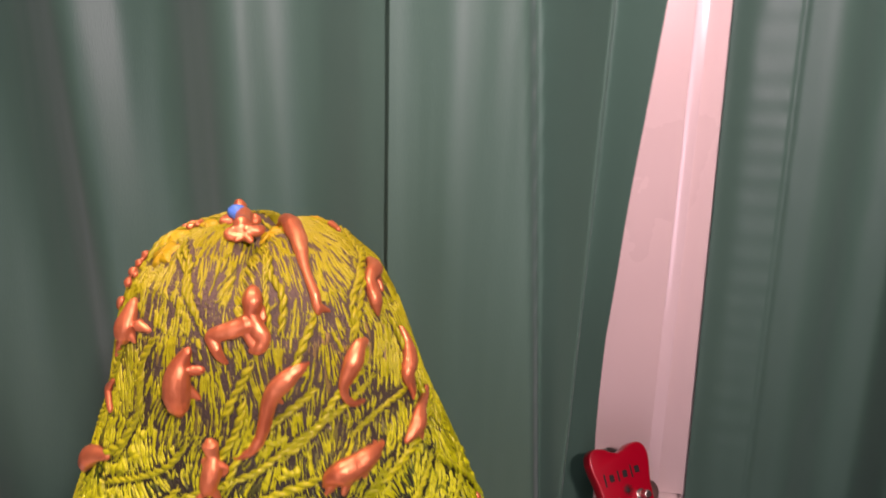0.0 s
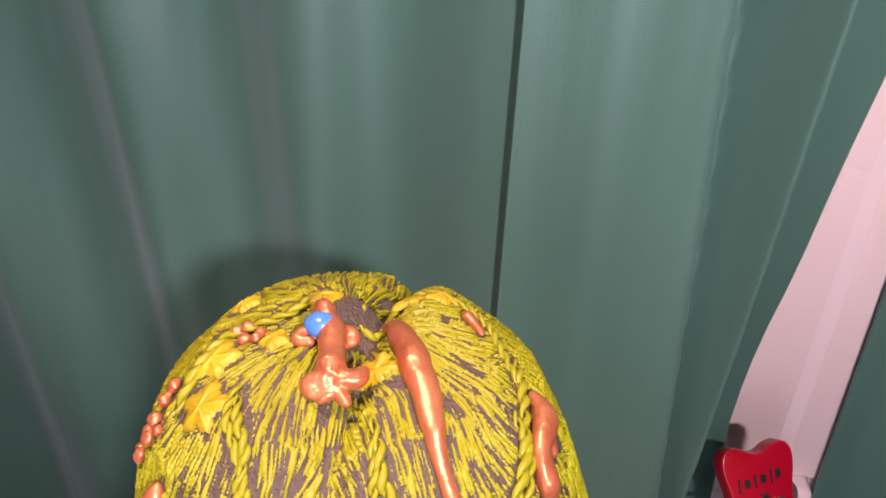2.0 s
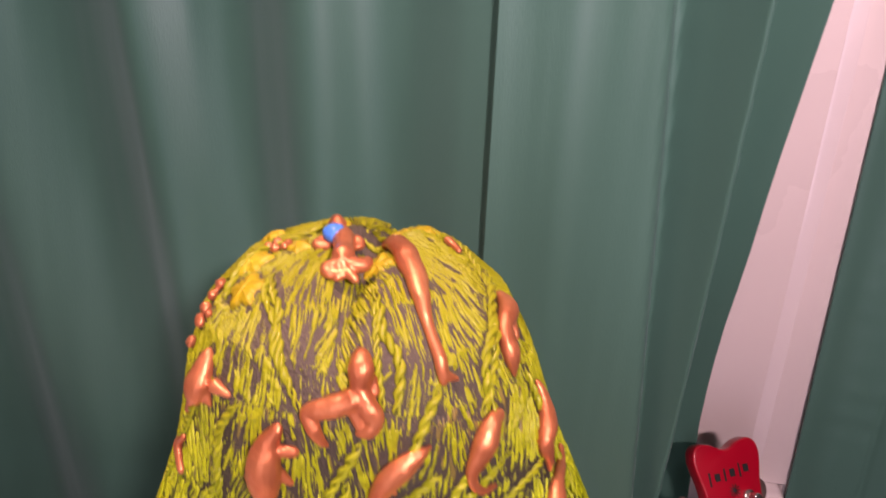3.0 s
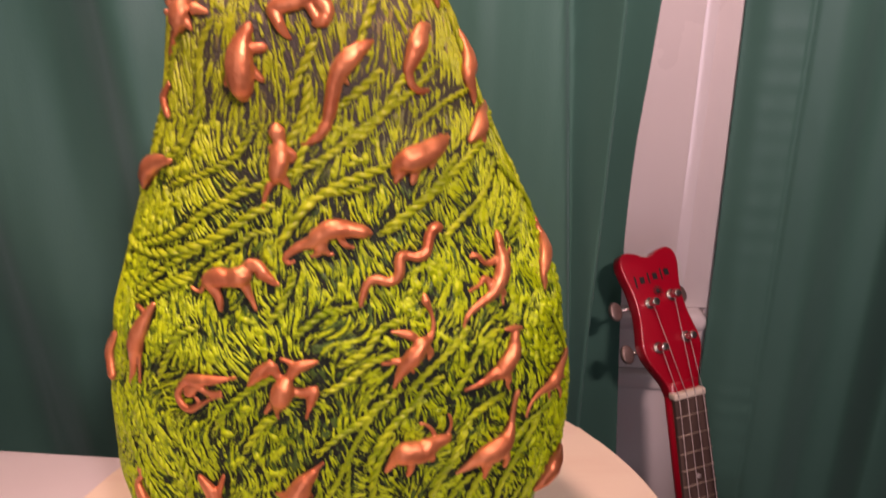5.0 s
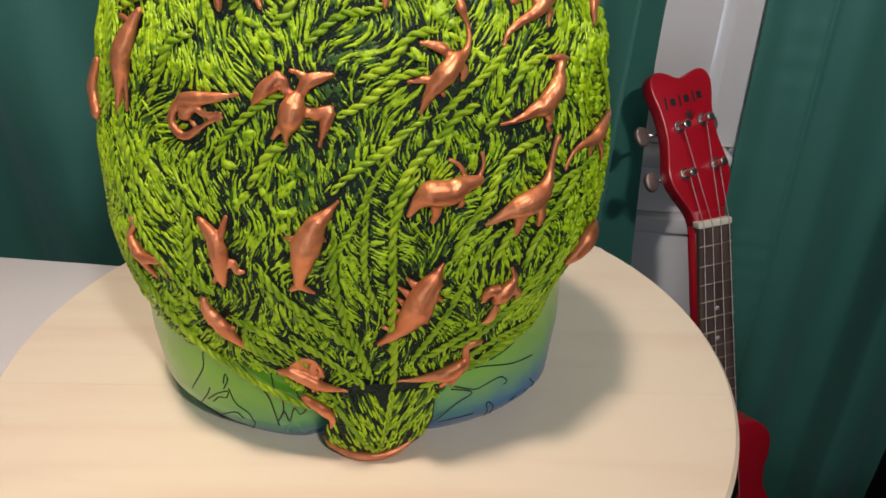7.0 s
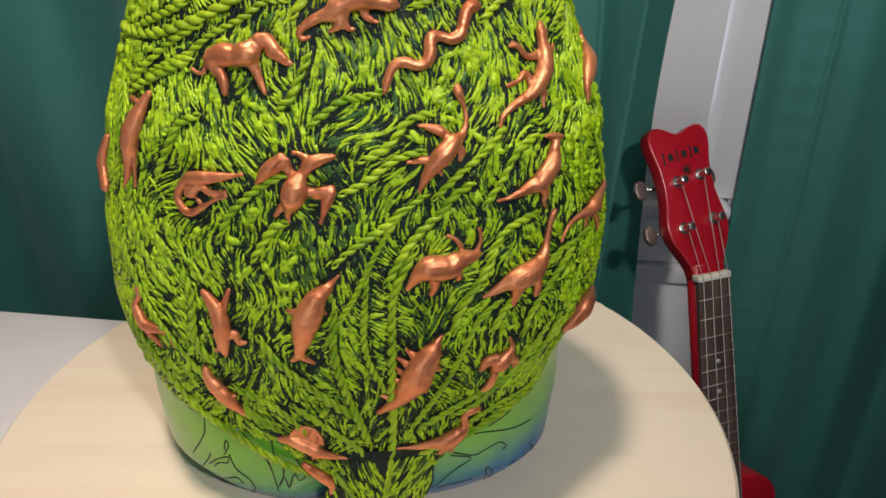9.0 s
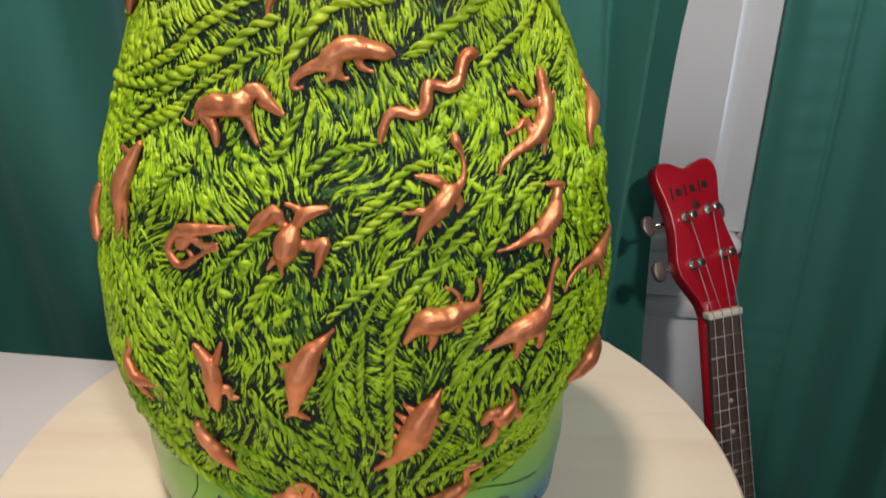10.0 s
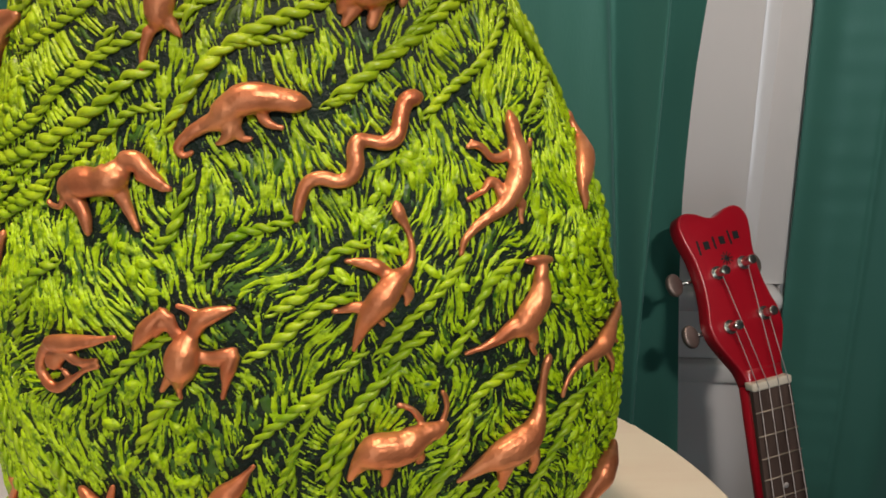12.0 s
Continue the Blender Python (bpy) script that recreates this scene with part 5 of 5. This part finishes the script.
braid([(-5.2, 46.4), (0.9, 34.8), (10.7, 0)])
braid([(17.2, 38.9), (13.7, 23.7), (14.1, 0)])
braid([(-68.9, 235), (-42.2, 249.8), (-28.7, 264.9), (-13.4, 275.9), (0.6, 285.4), (13.6, 298.9), (31.2, 311.8), (51, 324.6)])
braid([(-9, 249.6), (-2.2, 266.7), (5.3, 275.9), (21.7, 283.9)])
braid([(14.8, 255.7), (29.6, 268), (49.6, 281.7), (87.7, 297.9)])
braid([(-4.6, 276), (-1.4, 292.4), (6.3, 306.3), (24.9, 324.2)])
braid([(-34.4, 302.9), (-36.5, 328.9), (-28.1, 347.1)])
braid([(5.1, 338.4), (-0.7, 322.8), (-4.8, 308.9)])
braid([(65.7, 275.1), (87.4, 243.2), (87.4, 216.9), (76.8, 194.4)])
braid([(-75.6, 260.9), (-44, 289.7), (-40.1, 304.8)])
braid([(-46.6, 271.7), (-24, 284.8), (-15.2, 299.4)])
braid([(-53.8, 219.5), (-39.9, 237.8), (-29, 247.6)])
braid([(-39.3, 378.4), (-23.9, 374), (-19.9, 365.3), (-13.9, 357.6), (-8.6, 346.5)])
braid([(18.4, 379), (16, 370.3), (18.9, 362.4), (14.9, 345.7)])
braid([(94.6, 370.6), (72.1, 366.3), (51.4, 357.3), (45.6, 338.4)])
braid([(-57.6, 369.2), (-69.6, 375.7), (-83.2, 378.6), (-88.9, 384.1), (-139.2, 384.9)])
braid([(42.5, 386.8), (146.5, 383.9), (125, 378.2), (95.9, 374.7), (81.6, 367.5)])
braid([(-11.5, 353.3), (-21.7, 369.5), (-45.1, 379.5)])
braid([(71.2, 369.3), (54.4, 354.3), (41.3, 340)])
braid([(16.2, 377.9), (12.3, 364.5), (11.9, 346.9)])
braid([(9.6, 292.4), (21.2, 304.4), (31.3, 318.7), (46, 327.9)])
braid([(31.8, 298.2), (48.8, 307.4), (79, 311.4)])
braid([(30.6, 354.2), (20.5, 339), (16.7, 326.7)])
braid([(-72.7, 283.2), (-58.7, 319.1), (-43.5, 350.6)])
braid([(1.1, 322.3), (-1.1, 306.4), (-7.1, 288.8)])
braid([(-35.5, 332.5), (-37.8, 304.8), (-45, 281.2)])
braid([(70.3, 344.4), (74.8, 316.4), (78.3, 281.2)])
drawn_line([(-32.5, 64.0), (-34.6, 55.8), (-36.0, 44.0), (-44.5, 24.9)])
drawn_line([(-24.1, 57.9), (-20.9, 50.1), (-17.1, 38.8), (-16.0, 26.2), (-15.5, 14.7)])
drawn_line([(-15.5, 54.0), (-14.9, 43.1), (-13.4, 37.8), (-13.6, 27.1), (-15.4, 18.8)])
drawn_line([(-10.1, 51.7), (-9.6, 40.8), (-8.0, 30.7), (-9.5, 26.0), (-10.8, 30.0), (-12.4, 19.8), (-13.3, 27.1), (-14.6, 22.7)])
drawn_line([(-27.0, 60.7), (-28.1, 56.7), (-26.4, 58.8)])
drawn_line([(-29.0, 40.0), (-28.0, 47.0), (-27.4, 43.4), (-29.5, 36.2)])
drawn_line([(-27.8, 37.3), (-27.0, 27.3), (-23.5, 21.0), (-23.5, 12.8), (-28.3, 0.3)])
drawn_line([(-37.5, 23.0), (-33.0, 30.0), (-28.5, 35.0), (-29.6, 29.8), (-32.4, 28.1), (-35.5, 22.7)])
drawn_line([(-43.4, 0.4), (-29.0, 19.2), (-26.0, 16.0)])
drawn_line([(-35.0, 32.8), (-37.6, 25.8), (-44.0, 13.0)])
drawn_line([(-63.0, 62.0), (-55.6, 66.7), (-62.5, 57.0)])
drawn_line([(-51.6, 64.7), (-46.1, 71.8), (-43.4, 75.2)])
drawn_line([(-44.1, 68.7), (-43.1, 66.9), (-42.5, 64.0)])
drawn_line([(-44.3, 15.0), (-44.3, 11.1), (-44.3, 7.0)])
drawn_line([(-44.3, 3.0), (-43.7, 0.5), (-41.0, 0.5)])
drawn_line([(23.3, 47.1), (31.0, 49.0), (43.1, 42.9), (53.1, 40.1)])
drawn_line([(24.6, 40.0), (31.5, 33.8), (35.0, 35.1), (39.5, 36.8), (43.0, 32.0), (42.0, 30.0)])
drawn_line([(24.1, 38.2), (31.0, 32.0), (27.0, 26.0), (22.1, 15.0)])
drawn_line([(24.0, 12.9), (30.6, 13.7), (34.9, 14.1)])
drawn_line([(45.5, 0.5), (38.0, 17.9), (39.0, 20.0), (46.0, 3.0)])
drawn_line([(53.9, 17.3), (53.5, 17.5), (52.5, 17.5)])
drawn_line([(54.5, 24.0), (57.5, 18.4), (56.4, 17.6)])
drawn_line([(46.8, 16.1), (48.0, 17.5), (49.0, 17.5)])
drawn_line([(34.1, 51.2), (39.5, 54.1), (42.5, 56.0)])


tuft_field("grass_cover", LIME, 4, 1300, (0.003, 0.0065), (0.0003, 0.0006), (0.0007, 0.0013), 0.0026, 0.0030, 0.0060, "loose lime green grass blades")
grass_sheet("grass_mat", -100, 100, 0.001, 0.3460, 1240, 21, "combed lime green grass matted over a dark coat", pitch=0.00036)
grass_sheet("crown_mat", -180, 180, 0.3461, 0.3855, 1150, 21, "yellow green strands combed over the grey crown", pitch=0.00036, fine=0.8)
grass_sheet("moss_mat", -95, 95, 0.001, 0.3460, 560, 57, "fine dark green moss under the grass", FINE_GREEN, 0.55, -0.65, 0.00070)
leaflets()


def tail_place(i, z, out=0.0):
    """On the tail: i runs from 0 to 1 across it, z is the height."""
    p = skin(8.8 + (i - 0.5) * (28 - 160 * z), z)
    return Vector((p.x, p.y - (0.0125 + out) * max(0.0, math.sin(math.pi * min(max(i, 0), 1))) ** 0.5 * (1 - 0.75 * z / 0.05), z))


def stem():
    """The short tail of the cover that stands on the board between the two rounded lobes, with a copper band at its foot."""
    verts, faces = [], []
    cols, rows = 28, 8
    for j in range(rows + 1):
        z = 0.0005 + 0.05 * j / rows
        for i in range(cols + 1):
            verts.append(tail_place(i / cols, z))
    for j in range(rows):
        for i in range(cols):
            a = j * (cols + 1) + i
            faces.append((a, a + 1, a + cols + 2, a + cols + 1))
    raw("cover_tail", verts, faces, DARK, SCULPTURE)["label"] = "dark tail of the planted cover"
    rng = random.Random(8)
    # a herringbone of strokes that spring from the ridge, and upright ones low on one side
    for k in range(230):
        i, z0 = rng.uniform(0.05, 0.95), rng.uniform(0.001, 0.040)
        upright = i > 0.60 and z0 < 0.018
        drift = 0.0 if upright else (0.018 if i > 0.52 else -0.018)
        if upright:
            i = round(i * 22) / 22
        ps = []
        for q in range(5):
            z = z0 + q * (0.0026 if upright else 0.0017)
            ps.append(tail_place(min(0.98, max(0.02, i + drift * q)), z, 0.0005))
        v, f = [], []
        wide = rng.uniform(0.8, 1.25)
        tube(v, f, ps, [0.0003 * wide, 0.0006 * wide, 0.0007 * wide, 0.00055 * wide, 0.0002], [Vector((0, -1, 0))] * 5, 6, 0.8)
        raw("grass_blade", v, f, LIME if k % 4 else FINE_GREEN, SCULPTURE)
    # ropes down the tail: one along its ridge, one slanting across
    for i0, z0, i1, z1 in ((0.53, 0.046, 0.53, 0.005), (0.04, 0.036, 0.50, 0.006), (0.97, 0.040, 0.56, 0.024)):
        v, f = [], []
        for strand in (0, math.pi):
            ps = []
            for q in range(41):
                h, a = q / 40, q * 0.62 + strand
                ps.append(tail_place(i0 + (i1 - i0) * h + 0.018 * math.sin(a), z0 + (z1 - z0) * h, 0.0012 + 0.0006 * math.cos(a)))
            tube(v, f, ps, [0.00085] * 41, [Vector((0, -1, 0))] * 41, 6, 0.9)
        raw("braid", v, f, ROPE_PAINT, SCULPTURE)
    ps = []
    for k in range(25):
        i = 0.03 + 0.94 * k / 24
        p = tail_place(i, 0.003, 0.0012)
        ps.append(Vector((p.x, p.y - 0.0006, 0.0024 + 0.009 * abs(2 * i - 1) ** 3)))
    v, f = [], []
    tube(v, f, ps, [0.0010 + 0.0015 * math.sin(math.pi * k / 24) for k in range(25)], [Vector((0, -0.5, 1))] * 25, 10, 0.8)
    raw("copper_band", v, f, COPPER, SCULPTURE)["label"] = "curved copper band at the foot"


stem()


def blue_ball():
    bm = bmesh.new()
    bmesh.ops.create_icosphere(bm, subdivisions=3, radius=0.0042)
    p = Vector((-0.0125, -0.0222, 0.3912))
    for v in bm.verts:
        v.co = Vector((v.co.x * 1.1, v.co.y, v.co.z * 0.9)) * (1 + 0.05 * noise.noise(v.co * 400)) + p
    part("ball", bm, BLUE, SCULPTURE, "bright blue ball held by a copper figure")


blue_ball()
